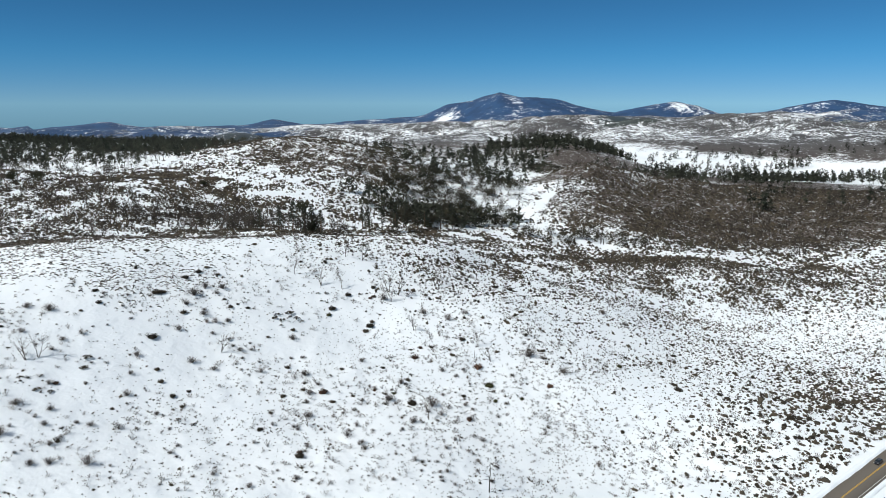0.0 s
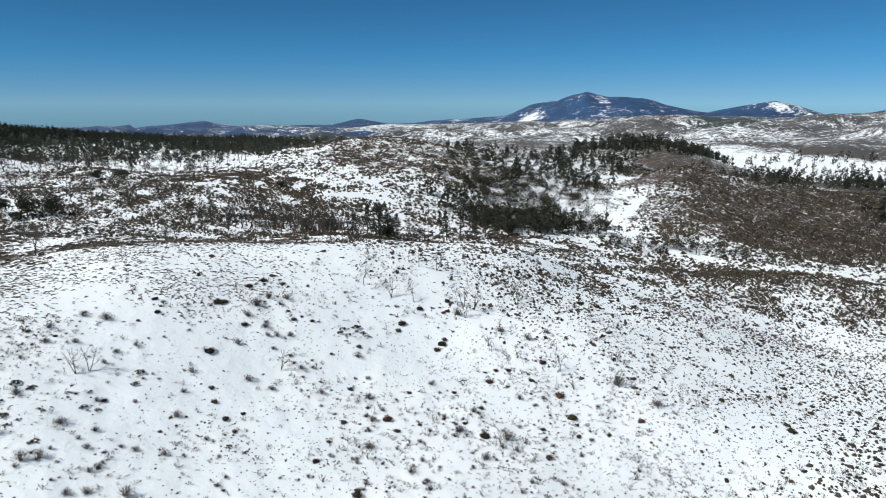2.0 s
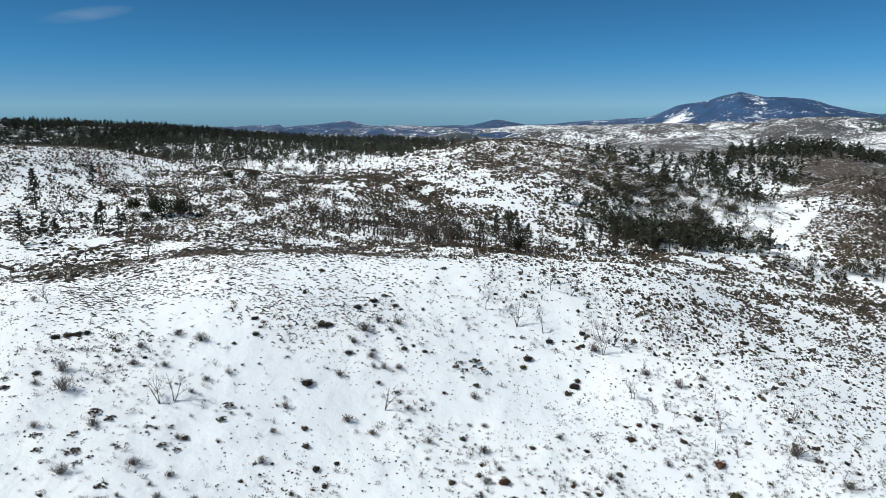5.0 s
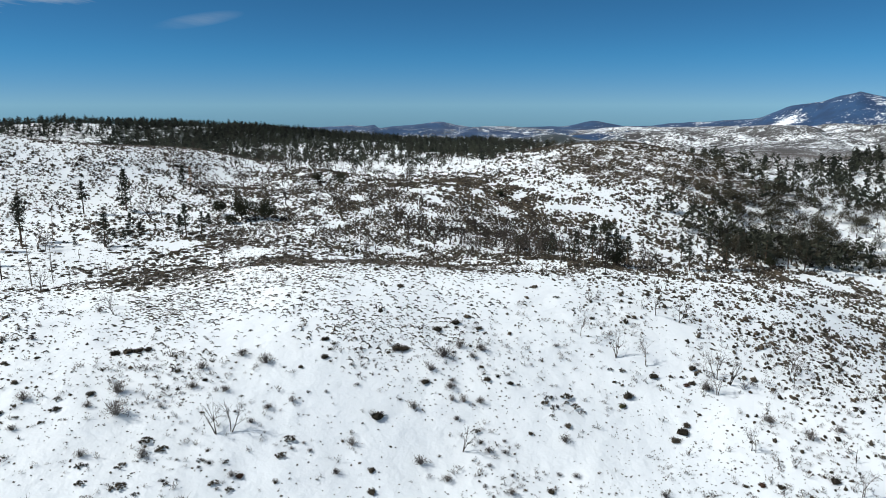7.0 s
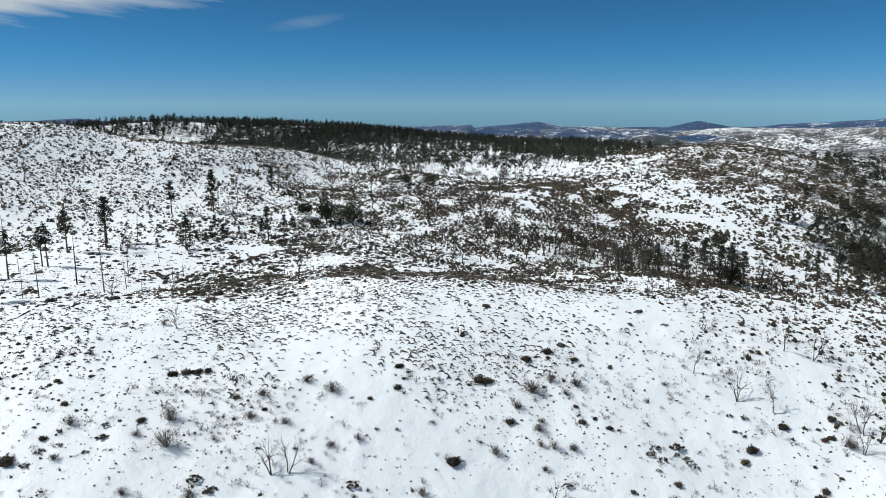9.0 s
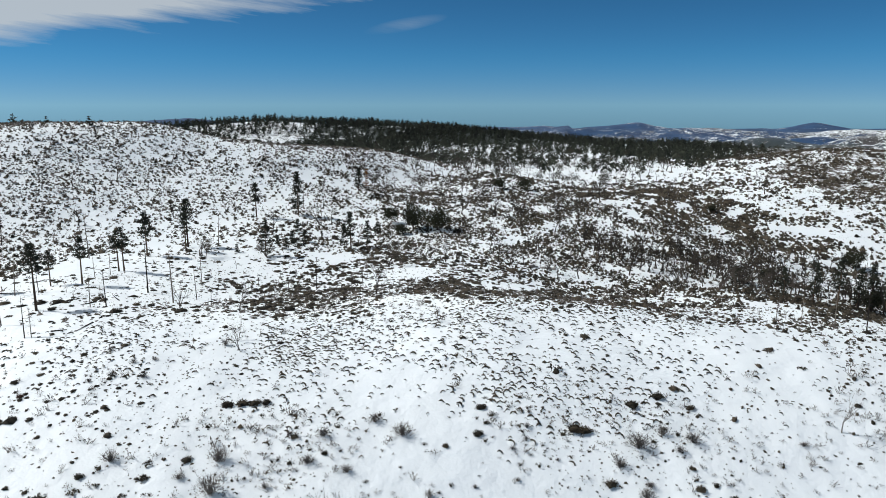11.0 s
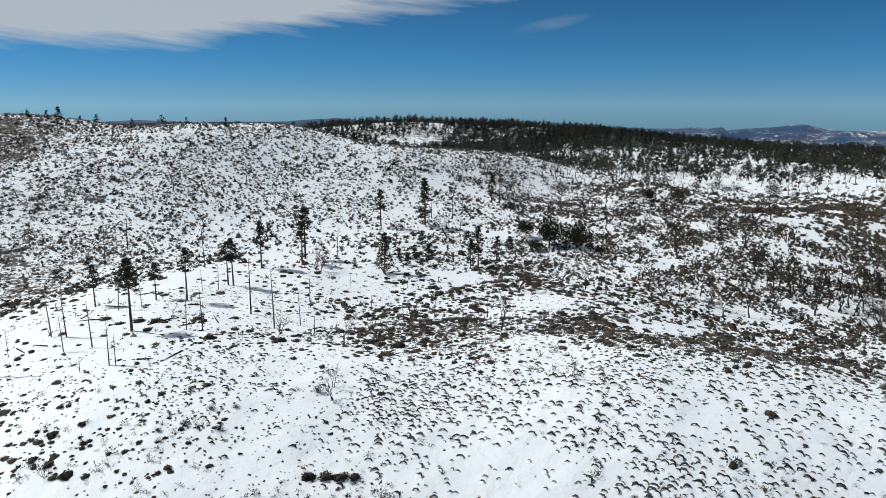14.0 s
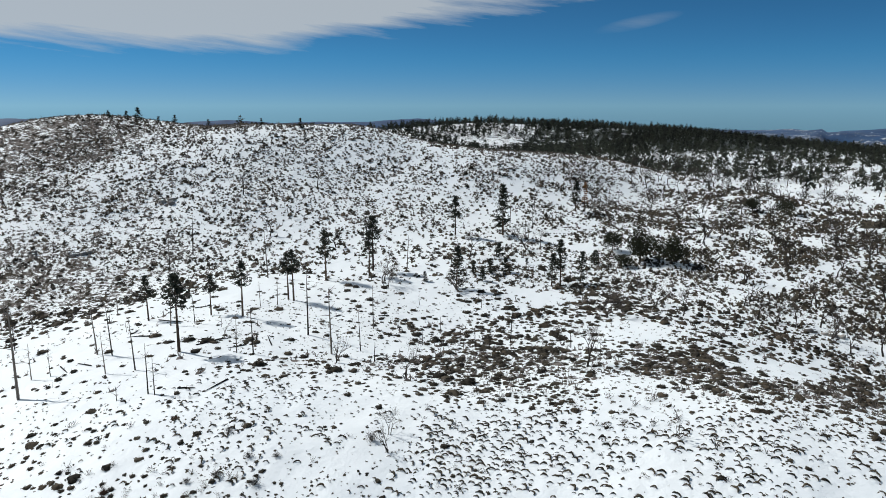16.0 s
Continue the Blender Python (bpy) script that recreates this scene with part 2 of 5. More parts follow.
def threshold(nodes, links, value, low, high):
    n = nodes.new("ShaderNodeMapRange")
    n.interpolation_type = "SMOOTHSTEP"
    n.inputs[1].default_value, n.inputs[2].default_value = low, high
    links.new(value, n.inputs[0])
    return n.outputs[0]


def attribute(nodes, name):
    n = nodes.new("ShaderNodeAttribute")
    n.attribute_name = name
    return n.outputs["Fac"]


def bump(nodes, links, bsdf, height, strength, distance):
    n = nodes.new("ShaderNodeBump")
    n.inputs["Strength"].default_value, n.inputs["Distance"].default_value = strength, distance
    links.new(height, n.inputs["Height"])
    links.new(n.outputs[0], bsdf.inputs["Normal"])


def make_land():
    """Old snow with brush litter and bare soil where the brush is thick, and wooded slopes far off with distance haze
    in their colour.
    """
    mat, n, l, b = material("snow_and_brush", 0.75)
    pos = n.new("ShaderNodeNewGeometry").outputs["Position"]
    brush, wood = attribute(n, "brush"), attribute(n, "wood")
    broad, fine, grain = noise_at(n, l, pos, 0.02, 5), noise_at(n, l, pos, 0.45, 6, 0.7), noise_at(n, l, pos, 2.2, 4)
    snow = blend(n, l, threshold(n, l, broad, 0.35, 0.65), (0.785, 0.84, 0.865), (0.85, 0.9, 0.912))
    soil = blend(n, l, threshold(n, l, grain, 0.35, 0.65), (0.038, 0.029, 0.023), (0.078, 0.06, 0.047))
    scrub = blend(n, l, threshold(n, l, noise_at(n, l, pos, 0.015, 5), 0.4, 0.6), (0.043, 0.042, 0.042), (0.074, 0.073, 0.072))
    soil = blend(n, l, attribute(n, "far"), soil, scrub)
    far = noise_at(n, l, pos, 0.06, 8, 0.75)
    clumps = noise_at(n, l, pos, 0.11, 5, 0.65)
    patch = calc(n, l, "ADD", calc(n, l, "MULTIPLY", fine, 1.2), calc(n, l, "MULTIPLY_ADD", grain, 0.4, -0.7))
    patch = calc(n, l, "ADD", patch, calc(n, l, "MULTIPLY", clumps, 0.8))
    spots = calc(n, l, "MULTIPLY_ADD", noise_at(n, l, pos, 0.14, 6, 0.75), 2.9, -1.76)
    spots = calc(n, l, "ADD", spots, calc(n, l, "MULTIPLY", noise_at(n, l, pos, 0.022, 6, 0.7), 1.65))
    away = attribute(n, "far")
    patch = calc(n, l, "ADD", calc(n, l, "MULTIPLY", patch, calc(n, l, "SUBTRACT", 1.0, away)), calc(n, l, "MULTIPLY", spots, away))
    cover = threshold(n, l, calc(n, l, "ADD", patch, brush), 0.96, 1.08)
    col = blend(n, l, cover, snow, soil)
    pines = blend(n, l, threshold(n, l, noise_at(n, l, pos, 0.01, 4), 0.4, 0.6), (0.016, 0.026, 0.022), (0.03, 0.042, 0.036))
    # Distance haze painted into the base colour: far woods turn bluish.
    haze_blue = blend(n, l, threshold(n, l, noise_at(n, l, pos, 0.012, 6), 0.35, 0.65), (0.004, 0.033, 0.095), (0.010, 0.055, 0.14))
    pines = blend(n, l, attribute(n, "far_haze"), pines, haze_blue)
    stands = calc(n, l, "ADD", calc(n, l, "MULTIPLY", far, 1.3), calc(n, l, "MULTIPLY_ADD", noise_at(n, l, pos, 0.008, 6, 0.7), 1.1, -0.7))
    trees = threshold(n, l, calc(n, l, "ADD", stands, wood), 0.98, 1.06)
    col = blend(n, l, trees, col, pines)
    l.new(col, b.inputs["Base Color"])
    drift = calc(n, l, "ADD", noise_at(n, l, pos, 0.22, 4, 0.55), calc(n, l, "MULTIPLY", noise_at(n, l, pos, 0.8, 3, 0.5), 0.14))
    bump(n, l, b, calc(n, l, "ADD", drift, calc(n, l, "MULTIPLY", grain, 0.07)), 0.5, 1.0)
    return mat


def make_plain(name, low, high, rough=0.85, scale=1.5, island=True, bumped=0.0, brown=None):
    """A surface between two colours, by grain and by a random share for each plant."""
    mat, n, l, b = material(name, rough)
    pos = n.new("ShaderNodeNewGeometry")
    grain = noise_at(n, l, pos.outputs["Position"], scale, 4)
    share = attribute(n, "tint") if island else n.new("ShaderNodeObjectInfo").outputs["Random"]
    mixed = calc(n, l, "ADD", calc(n, l, "MULTIPLY", grain, 0.6), calc(n, l, "MULTIPLY", share, 0.7))
    col = blend(n, l, threshold(n, l, mixed, 0.3, 1.0), low, high)
    if brown:  # stands of a browner kind
        kind = calc(n, l, "ADD", noise_at(n, l, pos.outputs["Position"], 0.05, 3), calc(n, l, "MULTIPLY", share, 0.3))
        col = blend(n, l, calc(n, l, "MULTIPLY", threshold(n, l, kind, 0.64, 0.82), 0.45), col, brown)
    l.new(col, b.inputs["Base Color"])
    b.inputs["Specular IOR Level"].default_value = 0.15
    if bumped:
        bump(n, l, b, grain, bumped, 0.05)
    return mat


LAND = make_land()
SHRUB = make_plain("shrub_leaves", (0.027, 0.024, 0.018), (0.088, 0.076, 0.057), brown=(0.075, 0.055, 0.036))
TWIGS = make_plain("bare_twigs", (0.09, 0.08, 0.074), (0.19, 0.17, 0.155))
BROWN_TWIGS = make_plain("brown_twigs", (0.06, 0.05, 0.044), (0.13, 0.11, 0.095))
CAP = make_plain("snow_on_brush", (0.785, 0.84, 0.865), (0.85, 0.9, 0.912), 0.7)
NEEDLES = make_plain("pine_needles", (0.02, 0.0245, 0.018), (0.05, 0.055, 0.04))
OAK_LEAVES = make_plain("live_oak_leaves", (0.026, 0.026, 0.018), (0.066, 0.062, 0.043))
EVERGREEN = make_plain("evergreen_oak_leaves", (0.015, 0.019, 0.011), (0.045, 0.048, 0.026))
DEAD_NEEDLES = make_plain("dead_needles", (0.16, 0.07, 0.02), (0.3, 0.14, 0.05))
GREEN = make_plain("olive_leaves", (0.04, 0.042, 0.018), (0.085, 0.085, 0.042))
RUST = make_plain("rusty_leaves", (0.055, 0.034, 0.025), (0.13, 0.075, 0.052))
BARK = make_plain("pine_bark", (0.05, 0.035, 0.026), (0.12, 0.085, 0.06), 0.9, 3.0, False, 0.6)
GREY_WOOD = make_plain("weathered_wood", (0.08, 0.07, 0.062), (0.2, 0.175, 0.15), 0.85, 3.0, False, 0.4)
CHAR = make_plain("charred_wood", (0.008, 0.007, 0.007), (0.03, 0.025, 0.022), 0.8, 3.0, False, 0.4)
OAK_BARK = make_plain("oak_bark", (0.04, 0.035, 0.03), (0.11, 0.095, 0.082), 0.9, 3.0, False, 0.4)
GRANITE = make_plain("granite", (0.16, 0.15, 0.14), (0.36, 0.34, 0.31), 0.85, 0.9, False, 0.8)

# ---- the ground, one sheet to the horizon ----
def blob(x, y, cx, cy, rx, ry, turn=0.0, soft=0.45):
    """1 inside an ellipse, falling to 0 past its rim; turn: degrees to the left."""
    c, s = math.cos(radians(turn)), math.sin(radians(turn))
    dx, dy = x - cx, y - cy
    d = np.hypot((dx * c + dy * s) / rx, (dy * c - dx * s) / ry)
    d = d + 0.5 * fractal(x, y, 45.0, 21, 3)
    return 1 - ramp(d, 1 - soft, 1 + soft)


# Where the brush grows: centre x, y, half axes, turn, brush per square metre, litter under it.
BRUSH = [
    (150, 248, 80, 46, 38, 0.34, 0.06), (130, 290, 75, 50, 38, 0.34, 0.08),
    (-219, 178, 26, 16, 40, 0.3, 0.1), (-212, 190, 24, 10, 50, 0.2, 0.06), (-395, 200, 55, 30, 80, 0.5, 0.4), (-360, 195, 30, 22, 60, 0.45, 0.3), (-500, 255, 150, 95, 60, 0.46, 0.06), (-250, 300, 70, 45, 60, 0.2, 0.06), (-235, 250, 40, 60, 60, 0.12, 0.04),
    (-185, 312, 95, 27, 57, 0.68, 0.3), (-222, 278, 80, 56, 50, 0.36, 0.08), (-158, 262, 112, 44, 43, 0.36, 0.03), (40, 310, 130, 90, 10, 0.085, 0.08),
    (100, 340, 120, 120, 0, 0.26, 0.14), (190, 300, 110, 110, 0, 0.36, 0.2), (225, 345, 70, 50, 20, 0.46, 0.2), (310, 500, 90, 40, 10, 0.34, 0.3), (180, 455, 140, 50, 10, 0.32, 0.42), (370, 740, 270, 150, 20, 0.4, 0.6),
    (200, 690, 120, 75, 50, 0.4, 0.6), (120, 660, 60, 60, 60, 0.10, 0.5), (150, 760, 80, 60, 0, 0.1, 0.6), (165, 285, 80, 60, 35, 0.35, 0.22), (230, 950, 120, 140, 0, 0.3, 0.58), (260, 600, 160, 50, 20, 0.22, 0.5), (-165, 830, 130, 120, 0, 0.25, 0.42), (220, 400, 120, 60, 20, 0.36, 0.25), (100, 520, 95, 48, 15, 0.5, 0.5), (170, 500, 85, 40, 10, 0.5, 0.45), (110, 440, 60, 45, 10, 0.3, 0.2), (145, 640, 72, 52, 10, 0.42, 0.5), (240, 645, 120, 65, 10, 0.55, 0.6), (-400, 460, 110, 100, 0, 0.32, 0.28), (-120, 600, 150, 130, 0, 0.44, 0.32), (-100, 710, 130, 70, 0, 0.14, 0.5),
    (-230, 430, 150, 150, 0, 0.36, 0.16), (-330, 480, 90, 90, 0, 0.28, 0.32), (-490, 300, 180, 160, 0, 0.25, 0.2), (-440, 205, 130, 40, 15, 0.34, 0.36), (-540, 205, 60, 60, 30, 0.3, 0.52), (-375, 185, 70, 34, 20, 0.36, 0.46),
]


def brush_at(x, y, which):
    total = np.zeros(np.shape(x))
    for b in BRUSH:
        total = np.maximum(total, b[which] * blob(x, y, *b[:5]))
    clear = np.maximum(0.93 * blob(x, y, -288, 238, 104, 44, 100, 0.3), blob(x, y, -262, 192, 42, 26, 130, 0.35))
    clear = np.maximum(clear, blob(x, y, 85, 650, 60, 6, 62, 0.3))
    clear = np.maximum(clear, blob(x, y, 120, 572, 62, 4.5, -28, 0.3))
    clear = np.maximum(clear, blob(x, y, 200, 545, 40, 10, 10, 0.5))
    along, across = road_frame(x, y)
    clear = np.maximum(clear, (np.abs(across) < 7.5) * 1.0)
    return total * (1 - 0.9 * clear)


def brush_cover(x, y):
    """How much litter lies between the shrubs, 0 to 1."""
    dx, dy = x - ORIGIN[0], y - ORIGIN[1]
    r, az = np.hypot(dx, dy), np.degrees(np.arctan2(-dx, dy))
    far = 0.57 + 0.13 * ramp(r, 1650, 2000) * ramp(-az, -4, 8) + 0.1 * ramp(r, 1420, 1520) * (1 - ramp(r, 1850, 2050)) * ramp(-az, 5, 14) + 0.5 * fractal(x, y, 340.0, 31, 4) + 0.35 * fractal(x, y, 60.0, 35, 3)
    far = far * (1 - 0.78 * ramp(-az, 15, 20) * ramp(r, 1090, 1210) * (1 - ramp(r, 1340, 1450)))
    far = far + (0.1 - 0.32 * gullies(x, y)) * ramp(r, 1500, 1800) * ramp(-az, -12, 0)
    far = far * (1 - (0.7 - 0.55 * ramp(az, 44, 52)) * ramp(az, 14, 24) * (1 - ramp(r, 1500, 1800)))
    far = far * (1 - ramp(r, 3650, 3850))
    near = 0.05 + brush_at(x, y, 6) * (1 - 0.4 * ramp(y, 330, 400) * (1 - ramp(y, 560, 640)))
    w = ramp(r, 650, 900)
    return near * (1 - w) + np.maximum(near, far) * w


def wood_cover(x, y):
    dx, dy = x - ORIGIN[0], y - ORIGIN[1]
    r, az = np.hypot(dx, dy), np.degrees(np.arctan2(-dx, dy))
    patch = fractal(x, y, 380.0, 41, 3)
    c = (0.69 + 0.35 * patch) * ramp(r, 3700, 3850)
    # Snowfields on the blue mountain: azimuth, distance, and their spreads.
    for mid, away, wide, deep in ((-0.4, 4060, 1.5, 110), (-7.6, 4330, 1.3, 75), (-9.6, 4200, 1.9, 50), (-5.2, 4330, 0.5, 60), (-19.6, 4240, 2.2, 110), (-28.0, 4200, 2.0, 120)):
        c = c - 0.3 * np.clip(0.55 + 4.0 * fractal(x, y, 110.0, 43, 3), 0, 1) * np.exp(-(((az - mid) / wide) ** 2) - ((r - away) / deep) ** 2) * ramp(r, 3700, 3850)
    c = np.maximum(c, (0.6 + 0.9 * patch) * ramp(r, 1120, 1350) * (1 - ramp(r, 2100, 2300)) * ramp(az, 22, 36) * (1 - 0.45 * ramp(az, 47, 54)))
    c = np.maximum(c, (0.6 + 0.6 * patch) * ramp(r, 1500, 1800) * ramp(az, 1, 14))
    # Full cover far to the left, so the painted haze colour shows there.
    c = np.maximum(c, 0.95 * ramp(r, 2000, 2400) * ramp(az, 44, 52) + 0.2 * ramp(r, 3300, 3500) * ramp(az, 44, 52))
    return np.maximum(c, (0.5 + 0.9 * patch) * ramp(r, 2600, 2900) * ramp(-az, 9, 15) * (r < 3600))


def mesh_of(name, verts, faces, mat, attributes=()):
    """A mesh from arrays of places and of faces with one count of corners."""
    me = bpy.data.meshes.new(name)
    n, k = faces.shape
    me.vertices.add(len(verts))
    me.vertices.foreach_set("co", np.ascontiguousarray(verts, np.float32).ravel())
    me.loops.add(n * k)
    me.loops.foreach_set("vertex_index", np.ascontiguousarray(faces, np.int32).ravel())
    me.polygons.add(n)
    me.polygons.foreach_set("loop_start", np.arange(0, n * k, k, dtype=np.int32))
    me.update(calc_edges=True)
    me.materials.append(mat)
    for key, values in attributes:
        me.attributes.new(key, "FLOAT", "POINT").data.foreach_set("value", np.ascontiguousarray(values, np.float32))
    return me


def make_ground():
    az = np.radians(np.r_[np.arange(-64, 104, 0.38), np.arange(107, 295, 5.2)])
    r = [0.02, 3.0, 6.0]
    while r[-1] < 4830:
        r.append(r[-1] + max(1.9, r[-1] * 0.0095))
    rr, aa = np.meshgrid(np.array(r), az, indexing="ij")
    x, y = ORIGIN[0] - rr * np.sin(aa), ORIGIN[1] + rr * np.cos(aa)
    z = ground(x, y)
    m, n = x.shape
    idx = np.arange(m * n).reshape(m, n)
    nxt = np.roll(idx, -1, axis=1)
    faces = np.stack([idx[:-1], idx[1:], nxt[1:], nxt[:-1]], -1).reshape(-1, 4)
    verts = np.stack([x, y, z], -1).reshape(-1, 3)
    # The last attribute marks where the far woods take the painted haze.
    me = mesh_of("ground", verts, faces, LAND, (("far", ramp(rr, 1250, 1700).ravel()), ("brush", brush_cover(x, y).ravel()), ("wood", wood_cover(x, y).ravel()), ("far_haze", np.maximum(ramp(rr, 3000, 3400), ramp(rr, 1700, 2300) * ramp(np.degrees(aa), 1, 14) * (aa < 3)).ravel())))
    me.shade_smooth()
    return tagged(new("ground", me), "rolling snow-covered hills with patches of brown brush", "ground", kind="structure")


make_ground()

# ---- shapes of plants, as arrays of places and triangles ----
def joined(pieces):
    verts, faces, at = [], [], 0
    for v, f in pieces:
        verts.append(v)
        faces.append(f + at)
        at += len(v)
    return np.concatenate(verts), np.concatenate(faces)


def blades(rng, centres, size, flat=0.6):
    """A small leafy triangle round each centre, turned at random."""
    n = len(centres)
    v = rng.normal(size=(n, 3, 3)) * np.array([1, 1, flat])
    v = v / (np.linalg.norm(v, axis=2, keepdims=True) + 1e-6) * np.asarray(size).reshape(-1, 1, 1)
    return (centres[:, None] + v).reshape(-1, 3), np.arange(3 * n).reshape(-1, 3)


def tube(points, radii, sides=5):
    """A tapered limb along points."""
    p, ring = np.asarray(points, float), []
    for k in range(len(p)):
        d = p[min(k + 1, len(p) - 1)] - p[max(k - 1, 0)]
        d = d / (np.linalg.norm(d) + 1e-9)
        a = np.cross(d, [0.31, 0.95, 0.05])
        a /= np.linalg.norm(a)
        b, t = np.cross(d, a), np.arange(sides) * 2 * np.pi / sides
        ring.append(p[k] + radii[k] * (np.cos(t)[:, None] * a + np.sin(t)[:, None] * b))
    faces = []
    for k in range(len(p) - 1):
        for s in range(sides):
            a, b = k * sides + s, k * sides + (s + 1) % sides
            faces += [(a, b, b + sides), (a, b + sides, a + sides)]
    top = (len(p) - 1) * sides
    faces += [(top, top + s, top + s + 1) for s in range(1, sides - 1)]
    return np.concatenate(ring), np.array(faces)


def dome(rng, radius, height, rings=3, sides=8, uneven=0.2):
    """A rounded mound, open below."""
    v = []
    for k in range(rings):
        a = k / rings * np.pi / 2
        t = np.arange(sides) * 2 * np.pi / sides
        w = 1 + uneven * rng.normal(size=sides)
        v.append(np.stack([radius * np.cos(a) * np.cos(t) * w, radius * np.cos(a) * np.sin(t) * w, height * (np.sin(a) - 0.15) + 0 * t], -1))
    v = np.concatenate(v + [np.array([[0, 0, height * 0.9]])])
    f = []
    for k in range(rings - 1):
        for s in range(sides):
            a, b = k * sides + s, k * sides + (s + 1) % sides
            f += [(a, b, b + sides), (a, b + sides, a + sides)]
    f += [((rings - 1) * sides + s, (rings - 1) * sides + (s + 1) % sides, rings * sides) for s in range(sides)]
    return v, np.array(f)


def sprigs(rng, centres, ways, length, width):
    """Narrow leafy shoots: from each centre along its way."""
    n = len(centres)
    side = np.cross(ways, rng.normal(size=(n, 3)))
    side = side / (np.linalg.norm(side, axis=1, keepdims=True) + 1e-6) * np.asarray(width).reshape(-1, 1)
    tip = centres + ways * np.asarray(length).reshape(-1, 1) * rng.uniform(0.8, 1.2, (n, 1))
    mid = centres + ways * np.asarray(length).reshape(-1, 1) * 0.5
    return np.stack([centres, mid + side, tip, mid - side], 1).reshape(-1, 3), np.concatenate([np.array([(0, 1, 2), (0, 2, 3)]) + 4 * k for k in range(n)])


def shrub_shape(rng, count, high, wide=0.16, rings=2, sides=7, core=0.78):
    """A rounded, lumpy mound of radius 1, with short leafy shoots all round."""
    turn, lobes, skew = rng.uniform(0, 6), rng.integers(2, 5), rng.uniform(0.75, 1.3)
    u = rng.normal(size=(count, 3))
    u[:, 2] = np.abs(u[:, 2]) * 0.9
    u /= np.linalg.norm(u, axis=1, keepdims=True)
    lobed = lambda x, y: 1 + 0.2 * np.sin(np.arctan2(y, x) * lobes + turn)
    c = u * np.array([1, 1, high]) * (lobed(u[:, 0], u[:, 1]) * rng.uniform(0.35, 0.75, count))[:, None]
    ways = u * np.array([1, 1, high]) + [0, 0, 0.25 * high]
    shoots = sprigs(rng, c, ways, rng.uniform(0.2, 0.42, count), rng.uniform(0.6, 1.3, count) * wide)
    v, f = dome(rng, core, high * core, rings, sides, 0.15)
    v = v * np.stack([lobed(v[:, 0], v[:, 1])] * 2 + [np.ones(len(v))], -1)
    v, f = joined([shoots, (v, f)])
    return v * [skew, 1 / skew, 1], f


def feathery_shape(rng, count, high, width=0.055, hearted=True):
    """An open shrub of thin leafy stems that lean out from a small dark heart."""
    u = rng.normal(size=(count, 3))
    u[:, 2] = np.abs(u[:, 2]) + 0.25
    u /= np.linalg.norm(u, axis=1, keepdims=True)
    ways = u * np.array([1, 1, high * 1.1])
    foot = ways * rng.uniform(0.2, 0.8, (count, 1)) + rng.normal(size=(count, 3)) * [0.18, 0.18, 0.05]
    stems = sprigs(rng, foot, ways, rng.uniform(0.14, 0.32, count), rng.uniform(0.7, 1.5, count) * width)
    return joined([stems, dome(rng, 0.5, high * 0.55, 1, 6, 0.25)]) if hearted else stems


def bushy_shape(rng, fringe, high, leaf, rings, sides, core=0.84):
    """An uneven leafy mound of radius 1 with ragged leaves all round it."""
    v, f = dome(rng, core, high, rings, sides, 0.24)
    v = v + rng.normal(size=v.shape) * [0.05, 0.05, 0.09 * high]
    u = rng.normal(size=(fringe, 3))
    u[:, 2] = np.abs(u[:, 2]) * 0.8
    u /= np.linalg.norm(u, axis=1, keepdims=True)
    bv, bf = blades(rng, u * [core, core, high * 0.9] * rng.uniform(0.75, 1.08, (fringe, 1)), rng.uniform(0.6, 1.2, fringe) * leaf, 0.7)
    bv[:, 2] = np.maximum(bv[:, 2], -0.06)
    v, f = joined([(v, f), (bv, bf)])
    skew = rng.uniform(0.78, 1.28)
    return v * [skew, 1 / skew, 1], f


def lobed_shape(rng, lobes, high):
    """A low bush of many small leafy knobs, with the snow showing between them."""
    knobs = []
    for _ in range(lobes):
        t, q, size = rng.uniform(0, 2 * np.pi), np.sqrt(rng.uniform(0, 1)), rng.uniform(0.08, 0.17)
        foot = np.array([np.cos(t) * q, np.sin(t) * q * 0.8, high * 0.5 * (1 - q * q) - 0.04])
        u = rng.normal(size=(8, 3))
        u[:, 2] = np.abs(u[:, 2]) + 0.1
        u /= np.linalg.norm(u, axis=1, keepdims=True)
        v, f = dome(rng, size, size * 0.9, 1, 5, 0.25)
        knobs += [(v + foot, f), sprigs(rng, foot + u * size * 0.5, u, np.full(8, size * 0.8), np.full(8, 0.03))]
    return joined(knobs)


def twig_shape(rng, stems, high, thick=0.035):
    """A leafless bush: thin stems that fan out from the root."""
    pieces = []
    for _ in range(stems):
        t, lean = rng.uniform(0, 2 * np.pi), rng.uniform(0.1, 0.95)
        d = np.array([np.cos(t) * lean, np.sin(t) * lean, high * rng.uniform(0.6, 1.0)])
        foot = rng.normal(size=3) * [0.12, 0.12, 0]
        side = np.cross(d, rng.normal(size=3))
        side = side / np.linalg.norm(side) * thick
        mid = foot + d * 0.55 + rng.normal(size=3) * 0.06
        tip = foot + d + rng.normal(size=3) * 0.08
        fork = mid + (d + rng.normal(size=3) * 0.45) * 0.42
        v = np.array([foot - side, foot + side, mid + side * 0.7, mid - side * 0.7, tip, fork])
        pieces.append((v, np.array([(0, 1, 2), (0, 2, 3), (3, 2, 4), (3, 2, 5)])))
    return joined(pieces)


